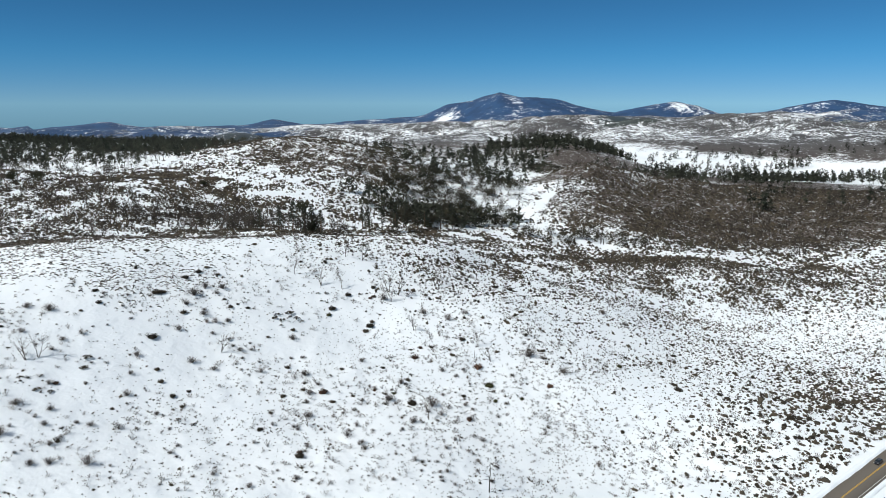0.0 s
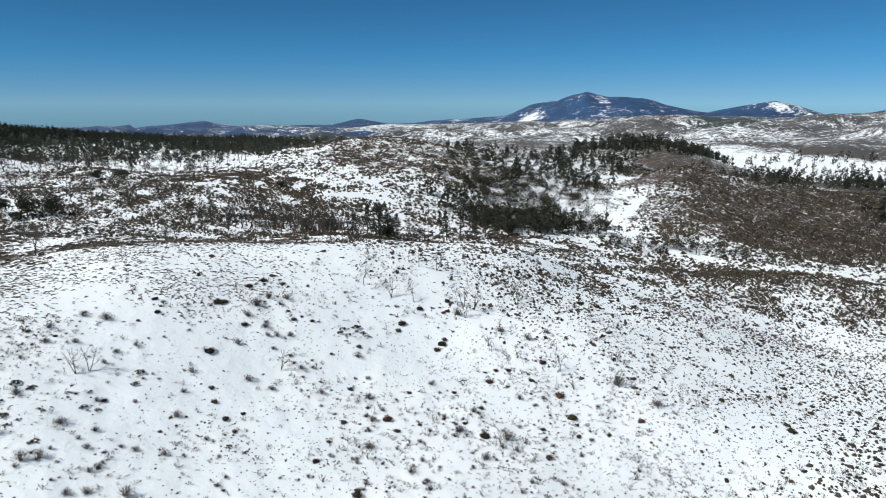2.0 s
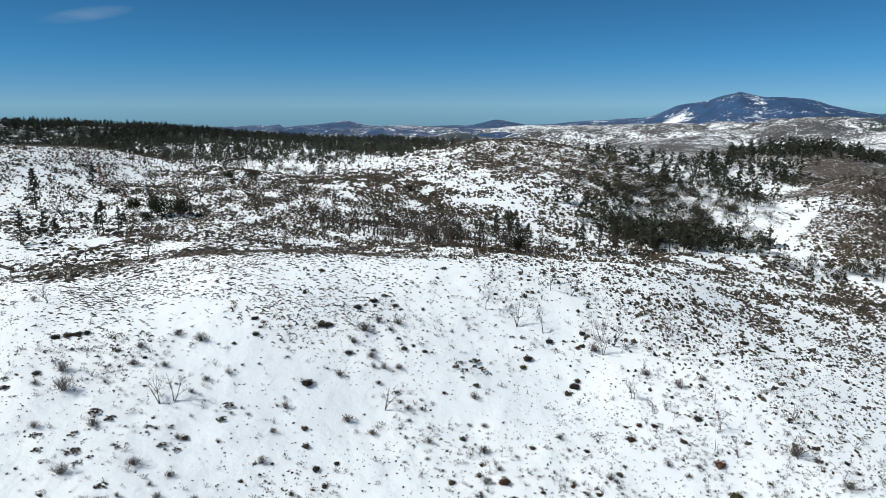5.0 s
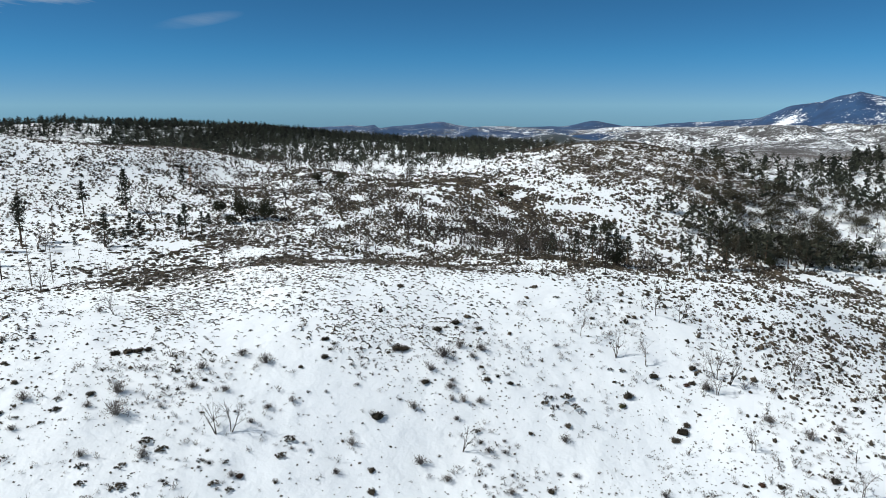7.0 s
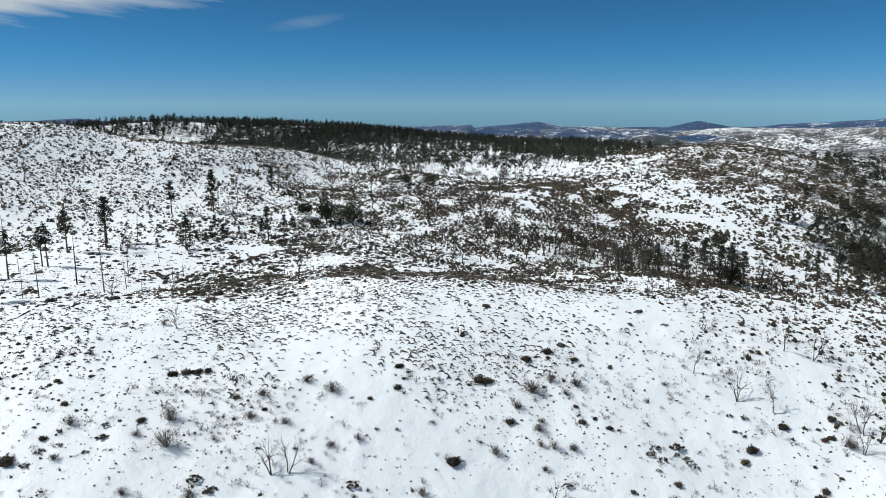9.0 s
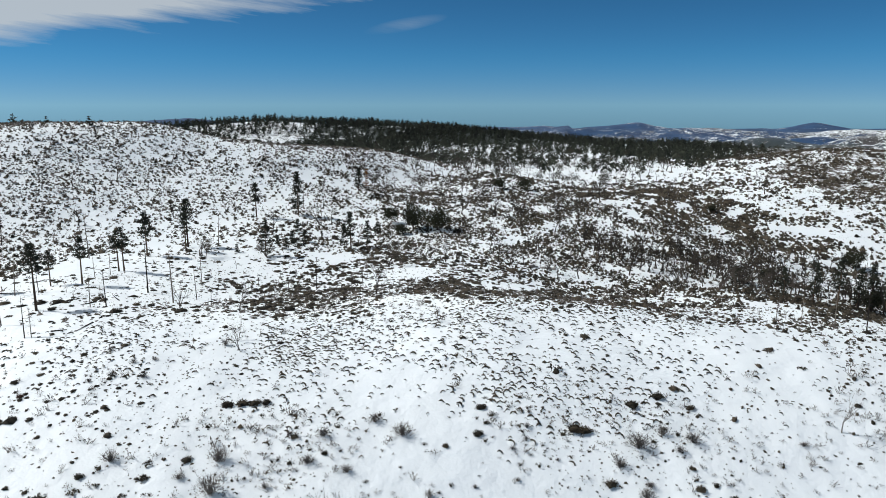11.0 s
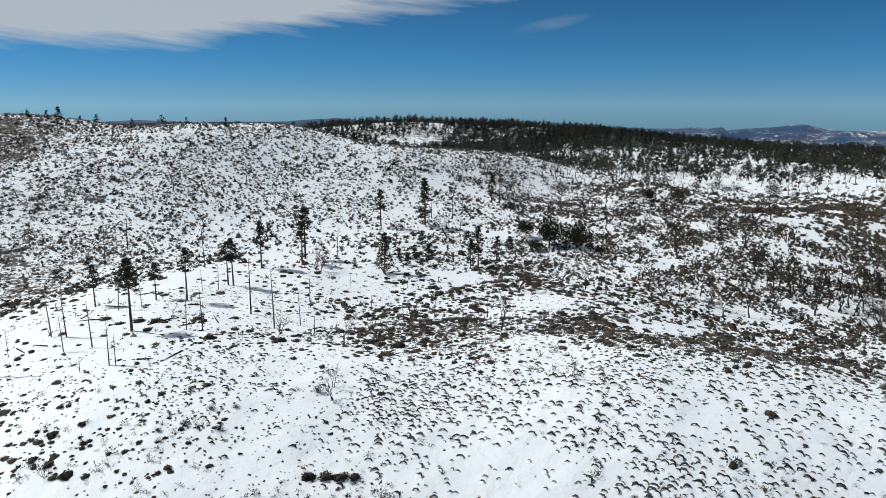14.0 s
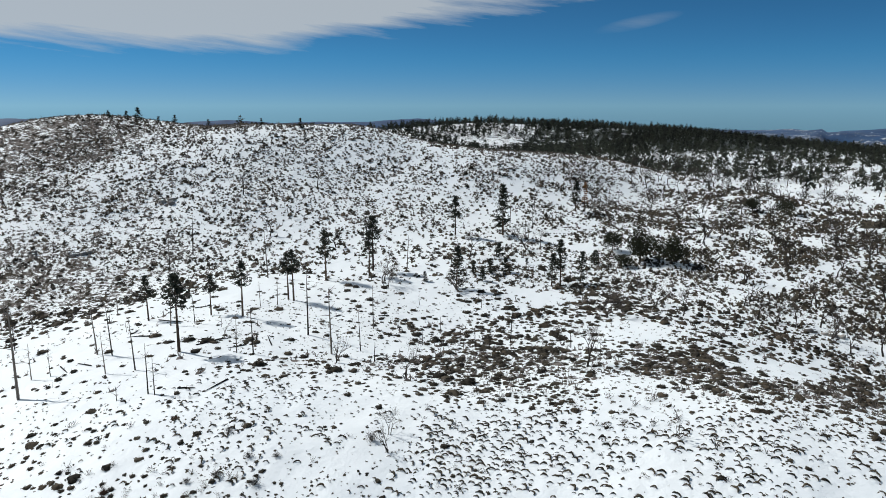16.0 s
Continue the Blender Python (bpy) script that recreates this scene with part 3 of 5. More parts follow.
def limbs(rng, start, way, length, radius, depth, out, spread=0.75, lift=0.15, tips=None):
    """Forking limbs, each thinner than the one before."""
    pts, p, d = [start], np.array(start, float), np.array(way, float)
    steps = 3 if depth >= 2 else 1
    for _ in range(steps):
        d = d + rng.normal(size=3) * 0.16 + [0, 0, lift * 0.3]
        d /= np.linalg.norm(d)
        p = p + d * length / steps
        pts.append(p)
    sides = 5 if depth >= 3 else 3
    out.append(tube(pts, np.linspace(radius, radius * 0.55, steps + 1), sides))
    if depth == 0:
        if tips is not None:
            tips.append((pts[0], pts[-1]))
        return
    for k in range(rng.integers(2, 4)):
        side = d + rng.normal(size=3) * spread
        side[2] = side[2] + lift
        at = pts[-1] if k < 2 else pts[-2]
        limbs(rng, at, side / np.linalg.norm(side), length * rng.uniform(0.6, 0.85), radius * 0.55, depth - 1, out, spread, lift, tips)


def twigs_on(rng, tips, each, length, width):
    """Fine twigs round the ends of the limbs."""
    a, b = np.array([t[0] for t in tips]), np.array([t[1] for t in tips])
    at = np.repeat(a + (b - a) * 0.6, each, axis=0) + np.repeat(b - a, each, axis=0) * rng.uniform(-0.5, 0.4, (len(a) * each, 1))
    ways = np.repeat((b - a) / np.linalg.norm(b - a, axis=1, keepdims=True), each, axis=0) + rng.normal(size=at.shape) * 0.7
    return sprigs(rng, at, ways, rng.uniform(0.5, 1.0, len(at)) * length, np.full(len(at), width))


def pine_shape(rng, height, bare, reach, whorls, gaps=0.12):
    """A pine: trunk with boughs, and tufts of needles along the boughs."""
    top = np.array([rng.normal() * 0.25, rng.normal() * 0.25, height])
    trunk = [tube([np.zeros(3), top * 0.35, top * 0.7, top], [height * 0.017 + 0.06, height * 0.013 + 0.04, height * 0.008, 0.03], 7)]
    tufts, sizes = [], []
    for k in range(whorls):
        share = k / (whorls - 1)
        z = height * (bare + (1 - bare) * share)
        long = reach * (1 - share) ** 0.85 * (0.5 + 0.5 * min(1, share * 4 + 0.2)) + 0.2
        for _ in range(rng.integers(4, 7)):
            if rng.random() < gaps:
                continue
            t, far = rng.uniform(0, 2 * np.pi), long * rng.uniform(0.6, 1.1)
            foot = top * (z / height)
            tip = foot + [np.cos(t) * far, np.sin(t) * far, far * rng.uniform(-0.15, 0.3)]
            trunk.append(tube([foot, tip], [0.05, 0.015], 3))
            for share_out in np.linspace(0.3, 1.0, 8):
                for _ in range(3):
                    tufts.append(foot + (tip - foot) * share_out + rng.normal(size=3) * [0.3, 0.3, 0.16] * (0.6 + reach * 0.2))
                    sizes.append(rng.uniform(0.25, 0.5) * (0.55 + reach * 0.17))
    return joined(trunk), blades(rng, np.array(tufts), np.array(sizes), 0.55)


def oak_crown(rng, height, reach, count, leaf=0.5):
    """A dense round crown of overlapping leafy clumps, and its trunk and limbs."""
    wood, c = [], []
    limbs(rng, (0, 0, -0.2), (0, 0, 1), height * 0.42, height * 0.035, 2, wood, 0.6, 0.25)
    for k in range(14):
        t, q = k * 2.4 + rng.uniform(-0.5, 0.5), math.sqrt((k + 0.5) / 14) * 0.72 * reach
        mid = np.array([np.cos(t) * q, np.sin(t) * q, height * rng.uniform(0.3, 0.78 - 0.22 * q / reach)])
        u = rng.normal(size=(count // 14, 3))
        u /= np.linalg.norm(u, axis=1, keepdims=True)
        c.append(mid + u * np.array([0.42 * reach, 0.42 * reach, 0.22 * height]) * rng.uniform(0.6, 1.05, (len(u), 1)))
    c = np.concatenate(c)
    return joined(wood), blades(rng, c, rng.uniform(0.5, 1.0, len(c)) * leaf, 0.8)


def snag_shape(rng, height, stubs, leafy=False):
    """A dead standing trunk with broken stubs of boughs."""
    lean = rng.normal(size=2) * 0.035 * height
    top = np.array([lean[0], lean[1], height])
    body = [tube([(0, 0, -0.4), top * 0.3, top * 0.65 + [rng.normal() * 0.08, 0, 0], top], [height * 0.011 + 0.05, height * 0.0085 + 0.04, height * 0.006 + 0.03, 0.03], 6)]
    for _ in range(stubs):
        z, t, far = rng.uniform(0.3, 0.97), rng.uniform(0, 2 * np.pi), rng.uniform(0.6, 2.4)
        foot, tip = top * z, top * z + [np.cos(t) * far, np.sin(t) * far, rng.uniform(-0.3, 0.5) * far]
        body.append(tube([foot, (foot + tip) / 2 + [0, 0, 0.1], tip], [0.06, 0.04, 0.015], 3))
    return joined(body)


def thing(name, label, category, group, pieces, at, turn=0.0, size=1.0):
    """A thing of parts, standing at x, y, z: pieces are (part name, arrays, material)."""
    top = new(name)
    top.matrix_world = pose(*at, 0, 0, turn) @ Matrix.Scale(size, 4)
    for part_name, (v, f), mat in pieces:
        ob = new(part_name, mesh_of(part_name, v, f, mat, (("tint", np.full(len(v), 0.5)),)))
        ob.parent = top
    return tagged(top, label, category, group)


def scattered(name, label, category, shapes, spots, mat, seed, kind="stuff", swing=np.pi, lie=False):
    """Many plants in one mesh. spots: rows of x, y, z, size, height share; each takes one of the shapes, turned at random."""
    rng = np.random.default_rng(seed)
    which, turn, tint = rng.integers(0, len(shapes), len(spots)), rng.uniform(-swing, swing, len(spots)), rng.uniform(0, 1, len(spots))
    pieces, tints = [], []
    for k, (v, f) in enumerate(shapes):
        mine = np.flatnonzero(which == k)
        if not len(mine):
            continue
        c, s, size = np.cos(turn[mine])[:, None], np.sin(turn[mine])[:, None], spots[mine, 3][:, None]
        x = (v[:, 0] * c - v[:, 1] * s) * size + spots[mine, 0][:, None]
        y = (v[:, 0] * s + v[:, 1] * c) * size + spots[mine, 1][:, None]
        z = v[:, 2] * size * spots[mine, 4][:, None] + spots[mine, 2][:, None]
        if lie:  # each point follows the ground below it
            z = ground(x, y) + v[:, 2] * size * spots[mine, 4][:, None]
        pieces.append((np.stack([x, y, z], -1).reshape(-1, 3), (f[None] + (np.arange(len(mine)) * len(v))[:, None, None]).reshape(-1, 3)))
        tints.append(np.repeat(tint[mine], len(v)))
    v, f = joined(pieces)
    return tagged(new(name, mesh_of(name, v, f, mat, (("tint", np.concatenate(tints)),))), label, category, kind=kind)

# ---- brush on the slopes ----
rng = np.random.default_rng(7)
FINE_MOUNDS = [feathery_shape(rng, 260, h, 0.034) for h in (0.5, 0.62, 0.75, 0.55, 0.85, 0.45)]
MOUNDS = [bushy_shape(rng, 18, h, 0.27, 2, 6, 0.56) for h in (0.5, 0.6, 0.7, 0.48, 0.75, 0.56)]
MATS = [bushy_shape(rng, 56, h, 0.19, 2, 7, 0.6) for h in (0.4, 0.5, 0.36, 0.55, 0.45)]
TINY_MOUNDS = [bushy_shape(rng, 4, h, 0.42, 1, 5, 0.72) for h in (0.6, 0.7, 0.8, 0.65)]
LOW_MOUNDS = [bushy_shape(rng, 9, h, 0.33, 1, 6, 0.64) for h in (0.55, 0.65, 0.72, 0.6, 0.64)]
DENSE = [shrub_shape(rng, 260, h, 0.05, 3, 10, 0.74) for h in (0.6, 0.75, 0.55, 0.7)]
LOBED = [lobed_shape(rng, n, h) for n, h in ((34, 0.4), (44, 0.3), (28, 0.5), (50, 0.35))]
FEATHERY = [feathery_shape(rng, 40, h, 0.08) for h in (0.5, 0.62, 0.75, 0.55, 0.8)]
FANS = [joined([twig_shape(rng, 8, h, 0.03), feathery_shape(rng, 14, h, 0.065, False)]) for h in (0.8, 1.0, 0.75, 1.15)]
LOW_FANS = [joined([twig_shape(rng, 3, h, 0.075), dome(rng, 0.6, h * 0.4, 1, 5, 0.25)]) for h in (0.7, 0.9, 0.65, 1.0)]
FINE_FANS = [joined([twig_shape(rng, 70, h, 0.014), feathery_shape(rng, 260, h * 0.8, 0.02, False)]) for h in (1.0, 1.25, 0.9, 1.45)]


def crest_side(x, y):
    """1 on the near side of the crest line, 0 past it."""
    return ramp((x + 160) * 0.69 - (y - 290) * 0.72 + 14 * fractal(x, y, 30.0, 57, 3), -4, 9)


def brush_spots():
    """Places of shrubs: rows of x, y, z, size, height share, and a kind (0 leafy, 1 leafless, 2 under snow)."""
    step = 1.3
    gx, gy = np.meshgrid(np.arange(-640, 560, step), np.arange(-60, 900, step), indexing="ij")
    x = (gx + rng.uniform(0, step, gx.shape)).ravel()
    y = (gy + rng.uniform(0, step, gy.shape)).ravel()
    thick = brush_at(x, y, 5)
    bare_slope = 0.026 + 0.085 * blob(x, y, -60, 225, 130, 75) + 0.03 * blob(x, y, -5, 260, 65, 55) + 0.12 * blob(x, y, -30, 348, 70, 50)
    even = np.maximum(np.maximum(ramp(y, 380, 470), ramp(-x, 320, 400)), 0.8 * ramp(x, 60, 120))
    valley = ramp(y, 330, 400) * (1 - ramp(-x, 380, 460))
    clump = np.clip(0.65 + (2.6 - 1.3 * even) * fractal(x, y, 22.0, 51, 3), 0.03, 2.2)
    clump = clump * (1 - valley) + valley * np.clip(0.95 + 4.5 * fractal(x, y, 13.0, 53, 2), 0.1, 1.9)
    clump = clump * (1 - valley * np.clip(0.02 + 3.2 * fractal(0.45 * x + 0.3 * y, 1.3 * y - 0.6 * x, 60.0, 59, 3), 0.0, 0.9))
    clump = np.maximum(clump, 0.55 * ramp(x, 60, 120))
    along, across = road_frame(x, y)
    beyond = ramp(y, 500, 560)
    lee = crest_side(x, y)
    chance = (1 - 0.58 * beyond) * (thick + bare_slope) * clump * step * step * (np.abs(across) > 8)
    keep = rng.uniform(0, 1, x.shape) < chance
    keep &= (x < 0.66 * y + 12) & ((y > 165) | (x > -110)) & (y > 125)
    x, y, beyond, lee = x[keep], y[keep], beyond[keep], lee[keep]
    z = ground(x, y)
    crest = blob(x, y, -160, 264, 112, 33, 43)
    face = blob(x, y, -70, 235, 150, 110)
    pick = rng.uniform(0, 1, x.shape)
    kind = np.where(pick < 0.85 * crest * lee, 2, np.where(rng.uniform(0, 1, x.shape) < np.maximum((0.72 * face * (1 - crest) + 0.15) * (y < 400), 0.45 * ramp(-x, 330, 400)), 1, 0))
    size = rng.lognormal(-0.12, 0.38, x.shape) * np.where(kind == 1, 1.3, 1.0) * np.where(kind == 2, 0.56, 1 - 0.35 * crest) * (1 - 0.22 * ramp(x, 30, 90) * (y < 420) + 0.45 * blob(x, y, 150, 248, 75, 42, 38)) * (1 + 0.3 * beyond)
    away = np.maximum(ramp(y, 380, 470), ramp(-x, 300, 380))
    size = np.clip(size * (1.05 + 0.22 * away * (1 - 0.75 * ramp(-x, 300, 380))), 0.35, 2.4)
    size = np.where(kind == 2, np.minimum(size, 0.8), size * (1 - 0.25 * face * (1 - crest)))
    # Low wide mats past the crest.
    mats = (1 - lee) * (1 - ramp(y, 340, 380)) * (1 - ramp(-x, 320, 360)) * (kind == 0)
    size, tall = size * (1 + 0.3 * mats), rng.uniform(0.75, 1.25, x.shape) * (1 - 0.2 * mats)
    return np.stack([x, y, z - 0.08, size, tall, kind], -1)


SPOTS = brush_spots()
rng.shuffle(SPOTS)
leafy, leafless, hooded = (SPOTS[SPOTS[:, 5] == k] for k in range(3))
close = lambda s: (s[:, 0] > -135) & (s[:, 0] < 25) & (s[:, 1] > 165) & (s[:, 1] < 262)
near_leafy, near_bare = leafy[close(leafy)][:120], leafless[close(leafless)][:170]
rest_leafy = np.concatenate([leafy[~close(leafy)], leafy[close(leafy)][120:]])
rest_bare = np.concatenate([leafless[~close(leafless)], leafless[close(leafless)][170:]])
closer = np.hypot(rest_leafy[:, 0] + 20, rest_leafy[:, 1] - 110) < 330
nearest = (rest_leafy[:, 0] > -175) & (rest_leafy[:, 0] < 60) & (rest_leafy[:, 1] > 150) & (rest_leafy[:, 1] < 285)
flat = closer & ~nearest & (rest_leafy[:, 0] > -330) & (rest_leafy[:, 0] < -90) & (rest_leafy[:, 1] < 350)
scattered("brush_mats", "low wide brown chaparral mats on the snowy crest", "shrubs", MATS, rest_leafy[flat], SHRUB, 19)
scattered("brush", "low dark chaparral shrubs poking through the snow", "shrubs", MOUNDS, rest_leafy[closer & ~nearest & ~flat], SHRUB, 11)
scattered("feathery_brush", "open feathery grey-brown shrubs on the near slope", "shrubs", FEATHERY, rest_leafy[nearest], SHRUB, 17)
past = rest_leafy[:, 1] > 520
scattered("distant_brush", "low brown chaparral shrubs scattered over snowy hills", "shrubs", LOW_MOUNDS, rest_leafy[~closer & ~nearest & ~past], SHRUB, 12)
scattered("farthest_brush", "small brown shrubs covering the far slopes", "shrubs", TINY_MOUNDS, rest_leafy[past], SHRUB, 18)
here = np.hypot(rest_bare[:, 0], rest_bare[:, 1] - 110) < 250
scattered("bare_brush", "leafless grey twiggy bushes standing in snow", "shrubs", FANS, rest_bare[here], BROWN_TWIGS, 13)
scattered("distant_bare_brush", "small leafless grey bushes dotting the far hillside", "shrubs", LOW_FANS, rest_bare[~here], TWIGS, 15)

# Shrubs bowed under drifted snow: a dark arched rim over a soft white drift that opens down the slope.
HOOD_WAY = 25.0  # degrees; the way the arches open, from -y to +x


def arch_shape(rng, count):
    """A crescent of bent twigs, thickest at its middle."""
    t = np.linspace(0.03, 0.97, 9) * np.pi
    rise = np.sin(t)
    mid = np.stack([np.cos(t), 0.6 * rise, 0.08 + 0.36 * rise], -1) + rng.normal(size=(9, 3)) * [0.05, 0.07, 0.03]
    rim = tube(mid, 0.06 + 0.19 * rise * rng.uniform(0.5, 1.3, 9), 3)
    s = rng.uniform(0.15, 0.85, count) * np.pi
    c = np.stack([np.cos(s), 0.6 * np.sin(s), 0.08 + 0.36 * np.sin(s)], -1)
    return joined([rim, sprigs(rng, c, rng.normal(size=(count, 3)) * [1, 1, 0.6] + [0, 0.3, 0.4], rng.uniform(0.15, 0.4, count), 0.05 + 0 * s)])


def drift_shape(rng):
    """A soft low drift: highest under the arch, running out in front."""
    u, v = np.meshgrid(np.linspace(-1.8, 1.8, 6), np.linspace(-2.4, 1.5, 6), indexing="ij")
    z = 0.42 * np.exp(-((u / 0.85) ** 2) - np.where(v > 0.3, ((v - 0.3) / 0.55) ** 2, ((v - 0.3) / 1.1) ** 2)) - 0.1
    k = np.arange(36).reshape(6, 6)
    f = np.stack([k[:-1, :-1], k[1:, :-1], k[1:, 1:], k[:-1, :-1], k[1:, 1:], k[:-1, 1:]], -1).reshape(-1, 3)
    return np.stack([u, v, z], -1).reshape(-1, 3), f


turned = np.cos(radians(HOOD_WAY)), np.sin(radians(HOOD_WAY))
facing = lambda vf: (np.stack([vf[0][:, 0] * turned[0] - vf[0][:, 1] * turned[1], vf[0][:, 0] * turned[1] + vf[0][:, 1] * turned[0], vf[0][:, 2]], -1), vf[1])
scattered("drifted_brush", "dark shrubs half buried under drifted snow on the crest", "shrubs", [facing(arch_shape(rng, 7)) for _ in range(5)], hooded, SHRUB, 14, swing=0.7, lie=True)
scattered("snow_drifts", "soft snow drifts lying over the brush on the crest", "snow", [facing(drift_shape(rng)) for _ in range(3)], hooded, CAP, 14, swing=0.7, lie=True).data.shade_smooth()

# Tips of buried twigs that speckle the snow.
tips = np.stack([rng.uniform(-300, 240, 40000), rng.uniform(150, 400, 40000)], -1)
tips = tips[tips[:, 0] < 0.66 * tips[:, 1] + 12]
tips = tips[rng.uniform(0, 1, len(tips)) < np.clip(0.5 + 3.0 * fractal(tips[:, 0], tips[:, 1], 30.0, 71, 3), 0.02, 1)]
tips = tips[np.abs(road_frame(tips[:, 0], tips[:, 1])[1]) > 8]
tips = np.stack([tips[:, 0], tips[:, 1], ground(tips[:, 0], tips[:, 1]), rng.lognormal(-1.15, 0.35, len(tips)), rng.uniform(0.6, 1.2, len(tips))], -1)
SPRIGS = [bushy_shape(rng, 4, h, 0.42, 1, 5, 0.7) for h in (0.5, 0.65, 0.8, 0.55, 0.7)]
scattered("twig_tips", "tips of small buried shrubs poking out of the snow", "shrubs", SPRIGS, tips, SHRUB, 16)


def single_shrubs(shapes, spots, name, label, mat, group):
    meshes = [mesh_of(name, v, f, mat, (("tint", np.full(len(v), 0.15 + 0.17 * k)),)) for k, (v, f) in enumerate(shapes)]
    for k, (x, y, z, size, tall, _) in enumerate(spots):
        ob = new(name, meshes[k % len(meshes)])
        ob.matrix_world = pose(x, y, z, 0, 0, (k * 137.5) % 360) @ Matrix.Diagonal((size, size, size * tall, 1))
        tagged(ob, label, "shrub", group)


single_shrubs(FINE_MOUNDS, near_leafy, "shrub", "rounded dark chaparral shrub growing out of the snow", SHRUB, "shrubs on the near slope")
single_shrubs(FINE_FANS, near_bare, "bare_bush", "leafless grey bush with thin upright stems in snow", TWIGS, "bare bushes on the near slope")


# Single large bushes on the open snow: x, y, radius.
ROUND_SHRUBS = [(-105.6, 281, 1.9), (-102.4, 288.1, 1.7), (-95.5, 291, 1.4), (-109.3, 266.3, 1.6), (-129.4, 254.2, 1.3), (-125.1, 247.8, 1.3), (-99, 259.4, 1.6), (-85, 272.1, 1.3), (-79, 275.3, 1.2),
    (-48.3, 295.6, 2), (-166.2, 219.7, 1.6), (-167.8, 217.6, 1.6), (-169.7, 214.9, 1.6), (-164.7, 221.6, 1.2), (-161.1, 200, 1.3), (-170.5, 175.4, 2.2), (-43, 308.3, 1.8), (-32.6, 318.9, 1.6)]
MORE_SHRUBS = [(-31, 295.1, 1.5), (-60.3, 271.9, 1.3), (-103.2, 239.6, 2.2), (100.1, 283, 2), (99.6, 287.7, 1.8), (-55.3, 228.4, 1.3), (-57.7, 206.6, 1.3), (-87.1, 213.3, 1.3), (-82.9, 209.7, 1.1),
    (-92.8, 219, 1.3), (-31.5, 291.9, 2.2), (-43.5, 197, 1.7), (3.7, 279.4, 1.5), (115.1, 305, 1.6), (139.8, 264.6, 2.2), (136.9, 229.3, 1.8), (161.2, 254.2, 2.2)]
GREY_BUSHES = [(-50.6, 244.9, 2.4), (-87.8, 234.3, 2.2), (-45, 219.3, 2.4), (-95.2, 173.7, 2.4), (-94.7, 191.6, 1.8), (-19.2, 238.9, 2), (13.8, 225.8, 1.8), (54.2, 225.9, 1.6), (-75.2, 249.1, 1.8),
    (-103.6, 171, 1.8), (-42.2, 186, 1.6)]
SOFT_BUSHES = [
    (-151.3, 198.8, 3.2), (-136.6, 236.1, 3), (-148.1, 223.8, 1.9), (-145, 217.1, 2.2), (-157, 204.5, 2.4), (-143.5, 234.7, 2.1), (-137.9, 221.4, 1.6), (-126.2, 223.7, 1.6), (-122.6, 229.1, 1.4),
    (-137.5, 193.5, 2), (-132.9, 178.7, 2.4), (-122.3, 189.5, 2.6), (-122, 173.5, 2.3), (-113.7, 191.3, 1.7), (-111.9, 184.4, 1.5), (-101.6, 189.3, 1.7), (-98.9, 207.4, 1.8), (-98.9, 271.6, 3.6),
    (-99.4, 264, 1.8), (-92.3, 262.2, 2.3), (-87.3, 260.1, 1.7), (-83.5, 263.2, 1.9), (-97.2, 248.8, 2), (-80.3, 234, 1.9), (-65.4, 239.8, 1.6), (-44.9, 239.7, 1.6), (-59.3, 266.2, 2.1),
    (-53.5, 256, 1.5), (-103.8, 227.9, 1.7), (-102.1, 218.2, 1.5), (-27.4, 312.3, 2.9), (-9.1, 309, 2.8)]
MORE_SOFT_BUSHES = [
    (2.3, 307.7, 2.4), (8.3, 269.3, 1.7), (-0.3, 266.3, 1.7), (5.3, 264, 1.5), (-4.2, 240, 2.8), (-32, 263.4, 1.7), (36.7, 288.6, 3.8), (50.5, 280.9, 3.3), (10.5, 315.4, 1.6),
    (84, 356.7, 2.4), (94.1, 350.3, 2.4), (43, 288.8, 1.9), (-96.6, 278.2, 2), (-90.8, 281.8, 2.4), (-91.9, 277, 1.5), (-93, 265, 1.5), (-90, 258.4, 1.3), (-86.3, 253.2, 1.5),
    (-170.5, 189.3, 2.1), (-157.9, 196.4, 1.5), (-145.9, 207.3, 1.1), (-164.1, 181.7, 1.5), (-147.4, 185.6, 1.7), (-72.5, 299.9, 1.3), (-192.3, 229.4, 1.5), (-191.1, 206.9, 1.4), (-196.4, 202, 1.1),
    (-196, 212.5, 1), (-208.1, 207.4, 1), (-197.4, 197.3, 1), (-198.5, 208.2, 1.1)]
KNOBBLY_BUSHES = [
    (-140.8, 197.5, 2.2), (-136.6, 198.1, 1.9), (-139.1, 189.1, 1.8), (-135.8, 184.8, 2.1), (-132.6, 182.8, 1.4), (-131.5, 185.8, 1.1), (-128.6, 191.5, 1.1), (-123.8, 180.6, 1.7), (-116.5, 219.1, 2.3),
    (-115.2, 214.1, 1.9), (-123.1, 204.5, 1.2), (-127.7, 201.1, 1.2), (-145.6, 184.1, 1.7), (-141.9, 181, 1.6), (-118, 199.1, 1.5), (-121.5, 198.2, 1.5), (-80.8, 253.2, 1.7), (-64.3, 282.9, 2.4),
    (-60.8, 281.1, 2.2), (-81.8, 202.4, 1.4)]
